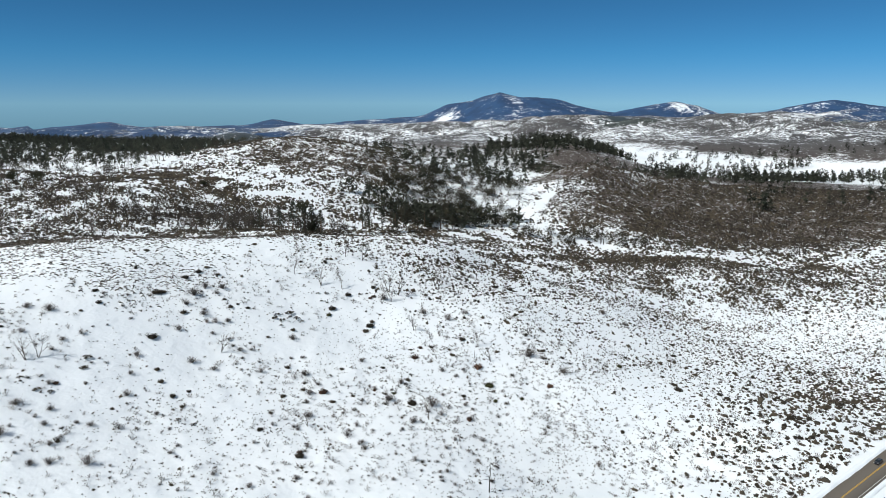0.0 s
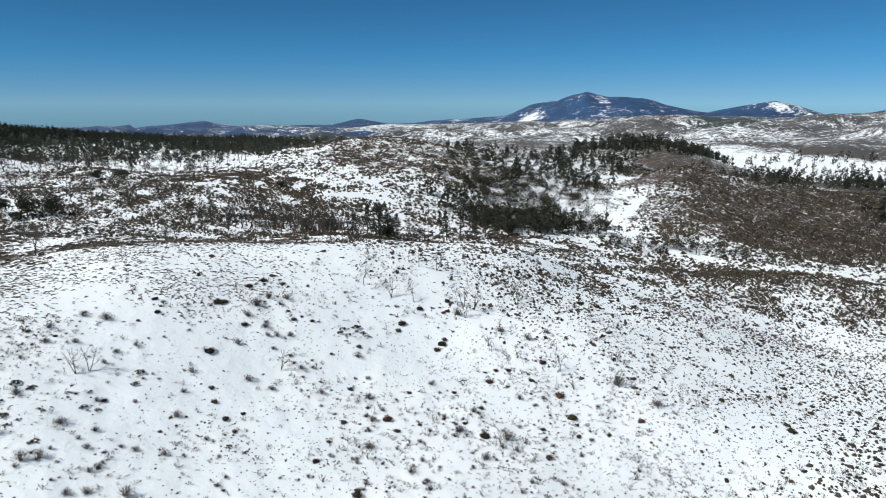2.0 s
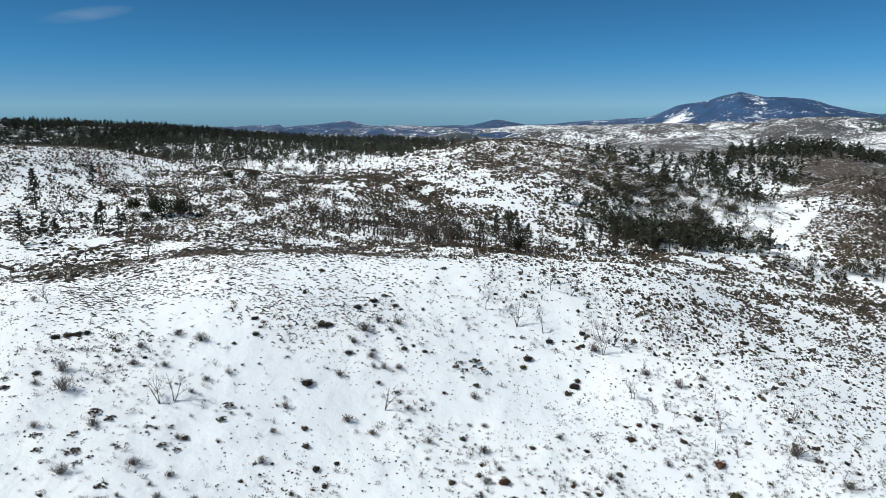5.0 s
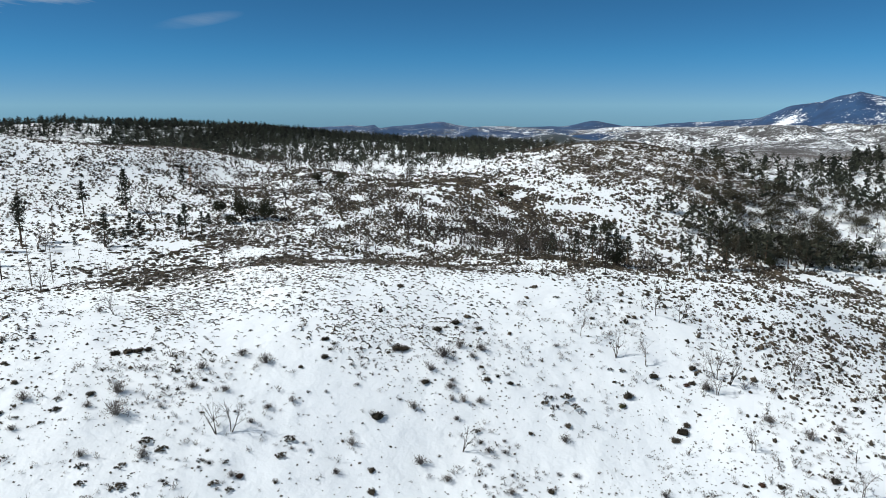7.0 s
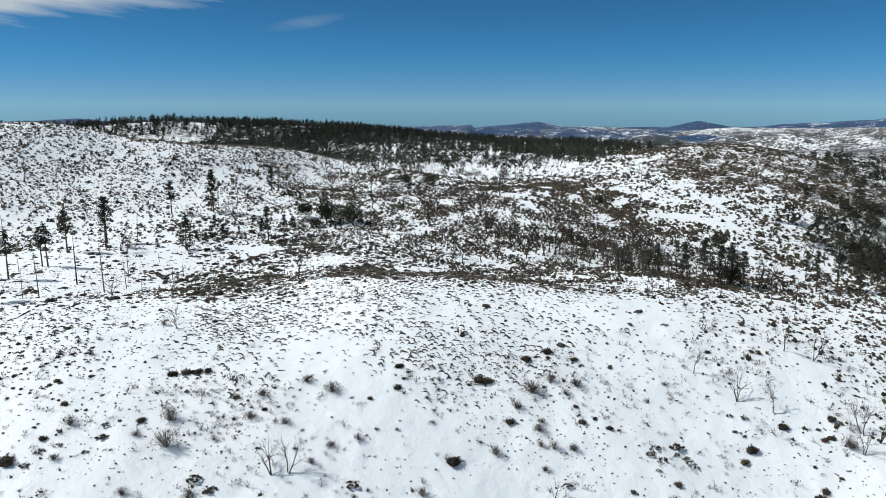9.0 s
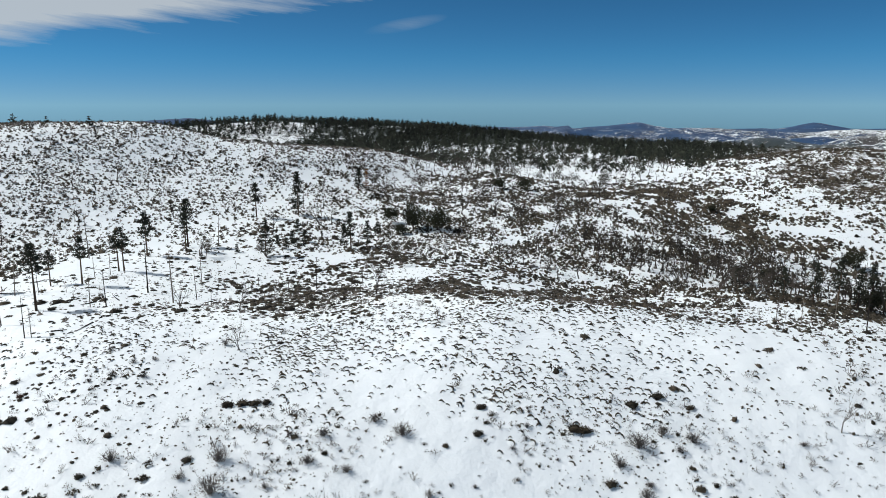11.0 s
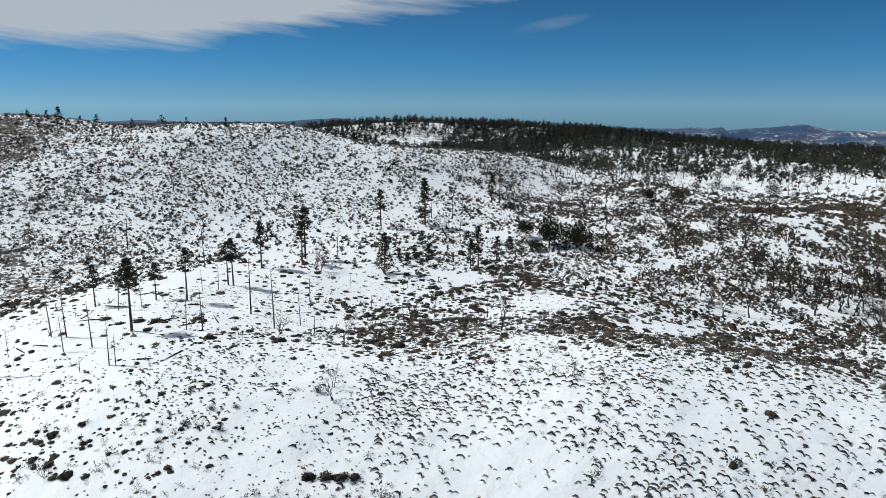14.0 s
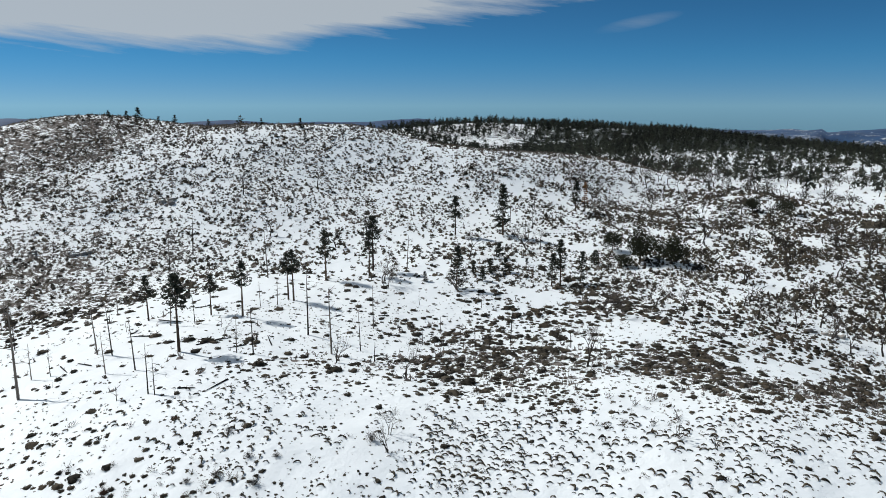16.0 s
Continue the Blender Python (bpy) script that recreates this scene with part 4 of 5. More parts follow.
MORE_KNOBBLY_BUSHES = [
    (-77.2, 202.5, 1.4), (-52.3, 304, 1.5), (20.5, 310, 2), (19.5, 259.5, 1.3), (-68.2, 278.3, 1.8), (-163, 191.7, 1.7), (-165, 194.1, 1.4), (-168.2, 181.1, 1.5), (-166.8, 177.4, 1.5),
    (-161.7, 187, 1.1), (-166.9, 184.6, 1), (-68.6, 276.1, 1.7), (-65.6, 276.3, 1.8), (-63.6, 280.6, 1.2), (-58.4, 280.7, 1.2), (-65.4, 272.7, 1), (-55.5, 302.2, 1.3), (-80.4, 325.9, 1.5)]
DARK_BUSHES = [
    (-127.9, 240.3, 0.9), (-144.3, 221.1, 0.9), (-111.2, 265, 2), (-88.3, 275.3, 1), (-96.1, 224.3, 1.2), (-83.6, 218.3, 1), (-57.5, 246.8, 1.2), (-56.9, 217.3, 1), (-33, 287.2, 1.6),
    (8.2, 292.5, 1.7), (-5, 283, 1.2), (-13.6, 279.4, 1), (-13.6, 255, 1.3), (-11.3, 239.3, 2.1), (-32.3, 237.1, 0.9), (-38.7, 231, 1.3), (-38.6, 254.4, 1.1), (-23.6, 261.8, 1.1),
    (7.7, 251.4, 1.1), (43.5, 295.2, 1.5), (-100, 199.4, 0.8), (26.5, 354, 2), (34.7, 355.9, 1.8), (53.8, 369.7, 1.9), (-68.2, 262.5, 0.9), (-83, 275.3, 0.8), (-170.7, 183.2, 1.1),
    (-53.1, 298.1, 0.8), (-211.9, 233.3, 1), (-274.9, 185.9, 1.1), (-260.8, 180.1, 0.8)]
RUSTY_BUSHES = [
    (-118.5, 203.4, 1.2), (-42.6, 235.6, 1.9), (-33.1, 310.9, 1.3), (14.2, 273.8, 2.2), (-11.6, 274, 1.8), (-9.6, 281.6, 1.2), (-25.2, 243.9, 1), (43.2, 270.1, 1.6), (-219.4, 200.1, 1),
    (-204.5, 185.4, 0.9), (9.3, 237.2, 1.5), (-43.8, 199, 1.2)]
GREEN_BUSHES = [
    (18, 262.4, 2.3), (30.7, 258.1, 1.1), (19.9, 253.5, 1.3), (-49, 290.7, 1.4), (-18.2, 243.8, 1), (78.1, 296.5, 1.6)]
as_spots = lambda rows: [(x, y, one(x, y) - 0.08, r, 1.0, 0) for x, y, r in rows]
single_shrubs(DENSE, as_spots(ROUND_SHRUBS + MORE_SHRUBS + DARK_BUSHES), "shrub", "large dark rounded chaparral bush standing alone in snow", SHRUB, "large bushes on open snow")
single_shrubs(FINE_FANS, as_spots(GREY_BUSHES + SOFT_BUSHES + MORE_SOFT_BUSHES), "bare_bush", "wide leafless grey bush with many thin stems", TWIGS, "large bare bushes on open snow")
single_shrubs(DENSE, as_spots(RUSTY_BUSHES), "rusty_shrub", "small rusty brown dead-leaved shrub in snow", RUST, "rusty shrubs")
single_shrubs(DENSE, as_spots(GREEN_BUSHES), "green_shrub", "olive green rounded shrub standing in snow", GREEN, "green shrubs")
single_shrubs(LOBED, as_spots(KNOBBLY_BUSHES + MORE_KNOBBLY_BUSHES), "knobbly_bush", "low grey-brown bush of leafy knobs with snow between", SHRUB, "knobbly bushes on the near slope")

# ---- trees ----
rng = np.random.default_rng(23)
# Tall pines round the clearing: x, y, height.
PINES = [(-259, 209, 19.7), (-296, 208, 13.2), (-280, 231, 16.2), (-288, 224, 11.9), (-312, 270, 18.1), (-319, 292, 20.6), (-312, 287, 16.0), (-290, 250, 16.1),
    (-292, 249, 14.6), (-350, 349, 17.7)]
FULL_PINES = [(-342, 370, 22.8), (-284, 307, 14.9), (-274, 346, 16.0), (-273, 341, 11.5), (-271, 353, 11.7), (-356, 427, 15.3)]
YOUNG_PINES = [(-312, 346, 6.2), (-294, 329, 5.5), (-293, 335, 5.5), (-297, 323, 4.1), (-288, 321, 4.9), (-297, 302, 3.4), (-300, 351, 2.5), (-291, 379, 5.7)]
RAVINE_PINES = [(-104, 440, 17), (-98, 455, 20), (-92, 462, 17), (-88, 470, 20), (-84, 478, 16), (-112, 428, 13), (-53, 500, 20), (-45, 515, 18), (-35, 520, 20), (-28, 530, 18), (-60, 520, 16), (-20, 545, 20), (-15, 560, 18), (-2, 560, 19), (8, 575, 17)]
CREST_PINES = [(-569, 252, 7), (-568, 235, 4.5), (-570, 245, 4.5), (-572, 274, 5), (-540, 288, 4), (-505, 335, 5.5), (-560, 262, 4), (-520, 315, 4)]
SNAGS = [(-261, 174, 23), (-274, 192, 13.8), (-270, 195, 13.2), (-254, 198, 12.6), (-258, 192, 10), (-237, 198, 11.5), (-235, 199, 8.5), (-285, 212, 12.2), (-383, 240, 17.3),
    (-375, 229, 14.4), (-251, 221, 10.1), (-247, 224, 12.2), (-289, 239, 8), (-331, 255, 17.9), (-282, 218, 7.9), (-315, 202, 9.7), (-322, 179, 11.7), (-303, 174, 10.4),
    (-333, 172, 11.1), (-271, 177, 9), (-269, 181, 7.4), (-241, 250, 10.8), (-241, 242, 16.9), (-257, 242, 17), (-258, 262, 12.7), (-316, 305, 13.3), (-234, 293, 9.6)]
MORE_SNAGS = [(-350, 380, 16.1), (-288, 244, 8.9), (-345, 390, 12), (-340, 398, 9), (-362, 405, 11), (-335, 378, 9),
    (275, 568, 14.1), (158, 489, 12.2), (181, 514, 8.5), (-92, 372, 10), (-84, 380, 12), (-76, 386, 13), (-68, 392, 10), (-60, 398, 12), (-52, 402, 11), (-45, 410, 12), (-98, 366, 9)]
STUMPS = [(13.9, 304, 4.4), (13.2, 280.6, 3.6), (-45.7, 245.7, 3.2), (-239, 192, 3.4), (-260, 181, 1.5), (-244, 203, 1.2), (-232, 205, 1.4), (-289, 201, 2.9), (-277, 207, 2.2), (-231, 249, 5.2), (-236, 285, 5.2), (-252, 281, 4.4), (-242, 269, 4.2),
    (-275, 287, 3.8), (-273, 223, 2.9), (-219, 302, 5.5), (-217, 250, 4.5), (5, 213, 2.5), (-234, 281, 5.5)]
LIVE_OAKS = [(-302, 400, 10.5, 4.4), (-285, 399, 15.5, 6.9), (-274, 406, 13, 6.6), (-283, 388, 6, 4.5), (-298, 520, 9, 5), (-311, 510, 9, 4.5), (-137, 452, 9, 5), (-108, 536, 12, 6), (-88, 470, 11, 5), (-130, 470, 8, 4), (-190, 560, 6, 3.5), (-12, 560, 6, 4)]
BARE_OAKS = [(-316, 334, 11.2), (-301, 287, 9.7), (-295, 286, 6), (-319, 366, 10.4), (-321, 375, 8.1), (-235, 331, 10.3), (-201, 291, 9.9), (-281, 306, 7.6), (-264, 304, 4.9), (-237, 355, 7.7),
    (-224, 353, 8.2), (-243, 411, 8.7), (-250, 450, 9.5), (-209, 378, 7.3), (-204, 381, 7.2), (-194, 384, 8.7), (-337, 433, 11.4), (-358, 485, 11.2), (-311, 453, 11.1), (-291, 449, 9.2),
    (-297, 476, 11), (-253, 488, 10.1), (-229, 471, 11.5), (-377, 460, 9.6), (-392, 506, 10.4)]
RAVINE_OAKS = [(-150, 415, 11), (-143, 425, 10), (-135, 420, 12), (-128, 418, 10), (-122, 428, 11), (-116, 420, 10), (-140, 440, 12), (-130, 445, 11), (-120, 445, 12), (-112, 440, 10), (-155, 432, 9), (-146, 408, 8)]
SLOPE_TREES = [(14.8, 290.2, 7), (-11.9, 293.7, 6), (37.7, 305.2, 7), (-2.4, 333, 8), (-45.9, 311.1, 8), (-187.5, 230.4, 5.5), (-192.7, 233.3, 5), (-216, 249.8, 8), (-130, 209, 8.2), (-128, 212, 7.4), (-67, 310, 8.1), (-55, 308, 8.5), (-40, 342, 8.2), (-48, 340, 8.3), (-81, 245, 7), (-3, 339, 7.8), (-13, 294, 7.6), (-21, 319, 9), (-25, 319, 9.4),
    (-5, 231, 8), (-44, 214, 6), (105, 309, 6), (179, 325, 7.1), (20, 280, 6.2), (-24, 312, 6.7), (-39, 347, 5.8), (-234, 240, 7)]


def standing(spots, makers, name, label, category, group):
    """One thing for each spot; the makers' things are built once and then copied at the wanted height."""
    first = {}
    for k, (x, y, *size) in enumerate(spots):
        m = k % len(makers)
        made, height = makers[m]
        if m not in first:
            first[m] = thing(name, label, category, group, made, (x, y, one(x, y) - 0.1), 0)
            ob = first[m]
        else:
            ob = copy_thing(first[m], Matrix.Identity(4))
        s = size[0] / height
        wide = s if len(size) == 1 else s * (size[1] / size[0]) / 0.5
        ob.matrix_world = pose(x, y, one(x, y) - 0.1, 0, 0, (k * 97) % 360) @ Matrix.Diagonal((wide, wide, s, 1))


def pine_parts(height, bare, reach, whorls, gaps=0.12, needles=None):
    wood, leaves = pine_shape(rng, height, bare, reach, whorls, gaps)
    return [("trunk", wood, BARK), ("crown", leaves, needles or NEEDLES)], height


def oak_parts(height=10.0):
    wood, leaves = oak_crown(rng, height, 5.0, 3400, 0.46)
    return [("trunk", wood, OAK_BARK), ("crown", leaves, EVERGREEN)], height


def bare_parts(height=8.0, depth=4, forks=1, twiggy=True):
    out, tips = [], []
    for k in range(forks):
        lean = rng.normal(size=3) * 0.35 * (forks > 1)
        limbs(rng, (rng.normal() * 0.2 * (forks > 1), rng.normal() * 0.2 * (forks > 1), -0.3), (lean[0], lean[1], 1), height * 0.36, height * (0.03 if twiggy else 0.021), depth, out, 0.7 if twiggy else 0.5, 0.16 if twiggy else 0.3, tips)
    (v, f), (tv, tf) = joined(out), twigs_on(rng, tips, 5, height * 0.13, 0.03 if twiggy else 0.02)
    tall = np.array([1, 1, height / v[:, 2].max()])
    if not twiggy:
        v, f = joined([(v, f), (tv, tf)])
        return [("trunk", (v * tall, f), OAK_BARK)], height
    return [("trunk", (v * tall, f), OAK_BARK), ("crown", (tv * tall, tf), BROWN_TWIGS)], height


def snag_parts(height, stubs, mat):
    return [("trunk", snag_shape(rng, height, stubs), mat)], height


standing(PINES, [pine_parts(17, 0.6, 3.9, 9), pine_parts(16, 0.55, 3.9, 8, 0.15), pine_parts(18, 0.58, 3.7, 9), pine_parts(15, 0.62, 4.0, 7, 0.2), pine_parts(17, 0.48, 4.4, 10)],
    "pine_tree", "tall pine with a long bare trunk and sparse dark crown", "pine", "pines round the snowy clearing")
standing(FULL_PINES, [pine_parts(18, 0.2, 4.6, 14, 0.08), pine_parts(15, 0.14, 4.4, 12, 0.15), pine_parts(16, 0.35, 4.2, 11)],
    "pine_tree", "dark pine with boughs down most of its trunk", "pine", "pines round the snowy clearing")
standing(RAVINE_PINES, [pine_parts(18, 0.3, 4.4, 12), pine_parts(18, 0.4, 4.8, 10), pine_parts(18, 0.2, 4.4, 13)],
    "pine_tree", "dark pine with a conical crown in a snowy ravine", "pine", "pines in the ravine")
standing([(-355, 432, 14.8)], [pine_parts(15, 0.35, 2.2, 10, 0.2, DEAD_NEEDLES)], "dying_pine", "dying pine with rusty orange needles on a thin trunk", "pine", "")
standing(YOUNG_PINES, [pine_parts(5, 0.1, 1.9, 7), pine_parts(5, 0.15, 2.1, 6)], "young_pine", "small bushy young pine standing in open snow", "pine", "young pines in the clearing")
standing(CREST_PINES, [pine_parts(5, 0.05, 2.3, 7), pine_parts(5, 0.1, 2.6, 6)], "young_pine", "small dark conifer on the crest of a snowy hill", "pine", "conifers on the crest")
standing(SNAGS + MORE_SNAGS, [snag_parts(12, 12, GREY_WOOD), snag_parts(12, 7, GREY_WOOD), snag_parts(12, 16, CHAR), snag_parts(12, 4, GREY_WOOD), snag_parts(12, 20, GREY_WOOD), snag_parts(12, 9, CHAR)],
    "dead_tree", "dead standing trunk with broken branch stubs, burnt and weathered", "dead tree", "burnt trees")
standing([(14.1, 196.7, 10.4)], [snag_parts(6, 9, CHAR)], "dead_tree", "tall charred dead trunk with a few short stubs", "dead tree", "burnt trees")
standing(STUMPS, [snag_parts(3, 2, CHAR), snag_parts(3, 0, CHAR), snag_parts(3, 3, CHAR)], "burnt_stump", "charred black broken stump sticking out of snow", "stump", "burnt stumps")
standing(LIVE_OAKS, [oak_parts(), oak_parts(), oak_parts()], "live_oak", "dense dark evergreen oak with a rounded crown", "oak", "live oaks in the valley")
standing(BARE_OAKS + RAVINE_OAKS, [bare_parts(8, 4), bare_parts(8, 4, 2), bare_parts(8, 4), bare_parts(8, 3, 3)], "bare_oak", "leafless grey oak with spreading forked branches", "oak", "bare oaks in the valley")
standing(SLOPE_TREES, [bare_parts(7, 3, 2, False), bare_parts(7, 3, 1, False), bare_parts(7, 2, 3, False)], "bare_tree", "thin leafless tree with a few stems on the snowy slope", "tree", "bare trees on the slope")


# ---- woods farther off ----
def spots_in(areas, seed, low, high):
    """Random places in ellipses: centre x, y, half axes, turn and count."""
    r, rows = np.random.default_rng(seed), []
    for cx, cy, rx, ry, turn, count in areas:
        a, q = r.uniform(0, 2 * np.pi, count), np.sqrt(r.uniform(0, 1, count))
        u, v, c, s = q * np.cos(a) * rx, q * np.sin(a) * ry, math.cos(radians(turn)), math.sin(radians(turn))
        x, y = cx + u * c - v * s, cy + u * s + v * c
        rows.append(np.stack([x, y, ground(x, y) - 0.2, r.uniform(low, high, count), r.uniform(0.85, 1.2, count)], -1))
    return np.concatenate(rows)


def far_pine(rng):
    """A pine of height 1 for the far woods."""
    pieces = [tube([(0, 0, 0), (0, 0, 0.9)], [0.02, 0.006], 3)]
    z = rng.uniform(0.25, 1.0, 30)
    q = (1.03 - z) ** 0.6 * rng.uniform(0.25, 1, 30) * 0.34
    t = rng.uniform(0, 2 * np.pi, 30)
    pieces.append(blades(rng, np.stack([np.cos(t) * q, np.sin(t) * q, z], -1), rng.uniform(0.12, 0.22, 30) * (1.25 - 0.6 * z), 0.7))
    return joined(pieces)


def pine_woods():
    r, n = np.random.default_rng(31), 18000
    az, dist = r.uniform(14, 68, n), np.sqrt(r.uniform(640**2, 1680**2, n))
    x, y = ORIGIN[0] - dist * np.sin(np.radians(az)), ORIGIN[1] + dist * np.cos(np.radians(az))
    hill = r.uniform(0, 1, n) < 0.12
    dist = np.where(hill, r.uniform(1150, 1500, n), dist)
    az = np.where(hill, r.uniform(36, 64, n), az)
    x, y = ORIGIN[0] - dist * np.sin(np.radians(az)), ORIGIN[1] + dist * np.cos(np.radians(az))
    stand = np.clip(0.62 + 5.5 * fractal(x, y, 130.0, 61, 4), 0.0, 1.0) * (1 - 0.72 * (1 - ramp(dist, 800, 1150))) * (1 - 0.6 * (ramp(az, 57, 63) * (dist < 1400)))
    stand *= 1 - 0.55 * ramp(az, 46, 53)
    stand *= ramp(az + 6 * fractal(x, y, 90.0, 63, 2), 15, 21)
    stand *= np.where((dist > 850) & (dist < 1100) & (az < 40), 0.5, 1.0)
    stand = np.maximum(stand, 0.32 * (dist > 1080) * (az > 24) * (az < 50))
    keep = r.uniform(0, 1, n) < stand
    x, y = x[keep], y[keep]
    return np.stack([x, y, ground(x, y) - 0.3, r.uniform(7, 16, len(x)), r.uniform(0.85, 1.2, len(x))], -1)


FAR_PINES = [far_pine(rng) for _ in range(6)]
scattered("pine_woods", "dark pine forest covering the snowy hills far off", "forest", FAR_PINES, pine_woods(), NEEDLES, 33)
scattered("pine_groves", "groves of dark pines among snowy hollows", "forest", FAR_PINES, spots_in([
    (20, 740, 70, 60, 20, 50), (70, 900, 70, 90, 0, 70), (170, 1090, 110, 60, 10, 200), (230, 1160, 90, 60, 0, 90), (100, 1020, 70, 60, 0, 60), (10, 590, 60, 26, 12, 45), (440, 1030, 190, 40, 20, 190), (620, 1080, 160, 40, 10, 120),
    (520, 1240, 160, 20, 5, 60), (600, 1330, 260, 60, 0, 60), (330, 900, 200, 60, 25, 50), (-60, 600, 30, 25, 0, 14), (-30, 960, 90, 60, 0, 60), (430, 780, 130, 60, 15, 26)], 35, 9, 17), NEEDLES, 36)
SMALL_OAK = []
for _ in range(4):
    wood, leaves = oak_crown(rng, 10.0, 5.0, 420, 0.62)
    SMALL_OAK.append((leaves[0] / 10.0, leaves[1]))
scattered("oak_groves", "dark evergreen oaks massed along the valley", "forest", SMALL_OAK, spots_in([
    (0, 598, 68, 28, 12, 140), (-20, 640, 50, 45, 30, 110), (40, 690, 40, 60, 0, 60), (-40, 700, 50, 60, 0, 70), (-20, 800, 70, 70, 0, 40), (150, 880, 60, 40, 0, 30), (-350, 780, 190, 40, 30, 60),
    (-420, 700, 110, 40, 30, 26), (110, 580, 60, 14, 20, 24), (150, 572, 60, 10, -15, 18), (-300, 560, 80, 70, 0, 12), (-560, 900, 150, 50, 40, 50)], 37, 6, 12), OAK_LEAVES, 38)
BARE_FAR = []
for _ in range(5):
    out, tips = [], []
    limbs(rng, (0, 0, -0.03), (0, 0, 1), 0.36, 0.034, 3, out, 0.75, 0.12, tips)
    v, f = joined(out + [twigs_on(rng, tips, 1, 0.2, 0.018)])
    BARE_FAR.append((v * np.array([1, 1, 1 / v[:, 2].max()]), f))
scattered("bare_woods", "leafless grey-brown oaks standing among snow", "forest", BARE_FAR, spots_in([
    (-150, 455, 60, 24, 25, 120), (-110, 495, 45, 40, 0, 60), (-20, 600, 70, 40, 10, 60), (10, 690, 60, 60, 0, 40), (-250, 500, 90, 70, 0, 34), (-330, 520, 90, 80, 0, 50), (-400, 560, 80, 60, 0, 44), (-360, 700, 170, 50, 25, 70),
    (350, 650, 170, 70, 20, 300), (320, 760, 230, 90, 20, 380), (240, 600, 130, 45, 15, 70), (-250, 640, 80, 50, 0, 30), (-200, 395, 40, 30, 30, 14), (-400, 300, 45, 30, 20, 8)], 39, 6.5, 12), OAK_BARK, 40)


# ---- fallen logs and rocks ----
LOGS = [(-290, 213, 9), (-262, 218, 9), (-256, 231, 8), (-280, 203, 7), (-231, 211, 7), (-270, 184, 6), (-300, 225, 6), (-286.8, 203, 4), (-268.9, 188.5, 5), (-255.5, 222.4, 5), (-257.9, 228.2, 4), (-233.3, 205.2, 4), (-271.3, 257.2, 3), (-285.9, 178.1, 4), (-267.5, 270.3, 3)]
for k, (x, y, long) in enumerate(LOGS):
    a = radians(35 + 67 * k)
    pts = [(x + math.cos(a) * long * s, y + math.sin(a) * long * s) for s in (-0.5, 0.0, 0.5)]
    pts = np.array([(px, py, one(px, py) + 0.16) for px, py in pts]) - [x, y, one(x, y)]
    stub = pts[1] + [0.3, 0.2, 0.55]
    v, f = joined([tube(pts, [0.17, 0.14, 0.07], 7), tube([pts[1], stub], [0.06, 0.02], 4)])
    log = new("fallen_log", mesh_of("fallen_log", v, f, CHAR, (("tint", np.full(len(v), 0.5)),)))
    log.matrix_world = pose(x, y, one(x, y))
    tagged(log, "charred fallen log lying in the snow", "log", "fallen logs")

# Dead trees lying on the slopes: x, y, length, the way they point.
for x, y, long, way in [(-6.8, 243.4, 6.5, 30), (31.4, 264.6, 5, 100), (29.2, 344.5, 9, 330), (-261.7, 218.4, 8, 20), (20, 300, 4, 60)]:
    (wood, tall), lean = bare_parts(8, 3, 1, False), math.atan2(one(x - math.sin(radians(way)), y + math.cos(radians(way))) - one(x, y), 1.0)
    fallen = thing("fallen_tree", "dead leafless tree lying on the snow", "dead tree", "fallen trees", [("trunk", wood[0][1], OAK_BARK)], (x, y, one(x, y) + 0.25))
    fallen.matrix_world = pose(x, y, one(x, y) + 0.25, 0, 0, way) @ pose(0, 0, 0, math.degrees(lean) - 82, 0, 0) @ Matrix.Scale(long / tall, 4)



def boulder(r, wide, deep, high):
    """A blunt, cracked block, open below, and the snow on its flat top."""
    sides, w = 9, 1 + 0.16 * r.normal(size=9)
    t = np.arange(sides) * 2 * np.pi / sides + r.normal(size=sides) * 0.12
    rows = [np.stack([np.cos(t) * wide * w * q, np.sin(t) * deep * w * q, high * z + 0.07 * high * r.normal(size=sides)], -1) for q, z in ((1.0, -0.5), (1.03, 0.25), (0.9, 0.75), (0.55, 1.0))]
    v = np.concatenate(rows + [np.array([[0, 0, high * 1.02]])])
    k, m = np.meshgrid(np.arange(3), np.arange(sides), indexing="ij")
    a, c = (k * sides + m).ravel(), (k * sides + (m + 1) % sides).ravel()
    last = 3 * sides + np.arange(sides)
    f = np.concatenate([np.stack([a, c, c + sides], -1), np.stack([a, c + sides, a + sides], -1), np.stack([last, np.roll(last, -1), np.full(sides, 4 * sides)], -1)])
    top = dome(r, 1.0, 0.22 * high, 2, 8, 0.2)
    return (v, f), (top[0] * [wide * 0.72, deep * 0.72, 1] + [0, 0, high * 0.9], top[1])


def make_rock(x, y, wide, high, seed):
    """A granite outcrop of several blocks, with snow lying on them."""
    r, pieces, z = np.random.default_rng(seed), [], one(x, y)
    turn = (seed * 77) % 360
    for k in range(7):
        px, py = (k - 3) * wide * 0.3 + r.normal() * 0.1 * wide, r.normal() * 0.22 * wide
        c, q = math.cos(radians(turn)), math.sin(radians(turn))
        size = wide * r.uniform(0.18, 0.36)
        drop = one(x + px * c - py * q, y + px * q + py * c) - z
        rock, snow = boulder(r, size, size * r.uniform(0.6, 0.9), high * r.uniform(0.5, 1.0))
        pieces += [("boulder", (rock[0] + [px, py, drop], rock[1]), GRANITE), ("snow_cap", (snow[0] + [px, py, drop], snow[1]), CAP)]
    thing("granite_outcrop", "weathered grey granite blocks partly covered with snow", "rock", "granite outcrops", pieces, (x, y, z), turn)


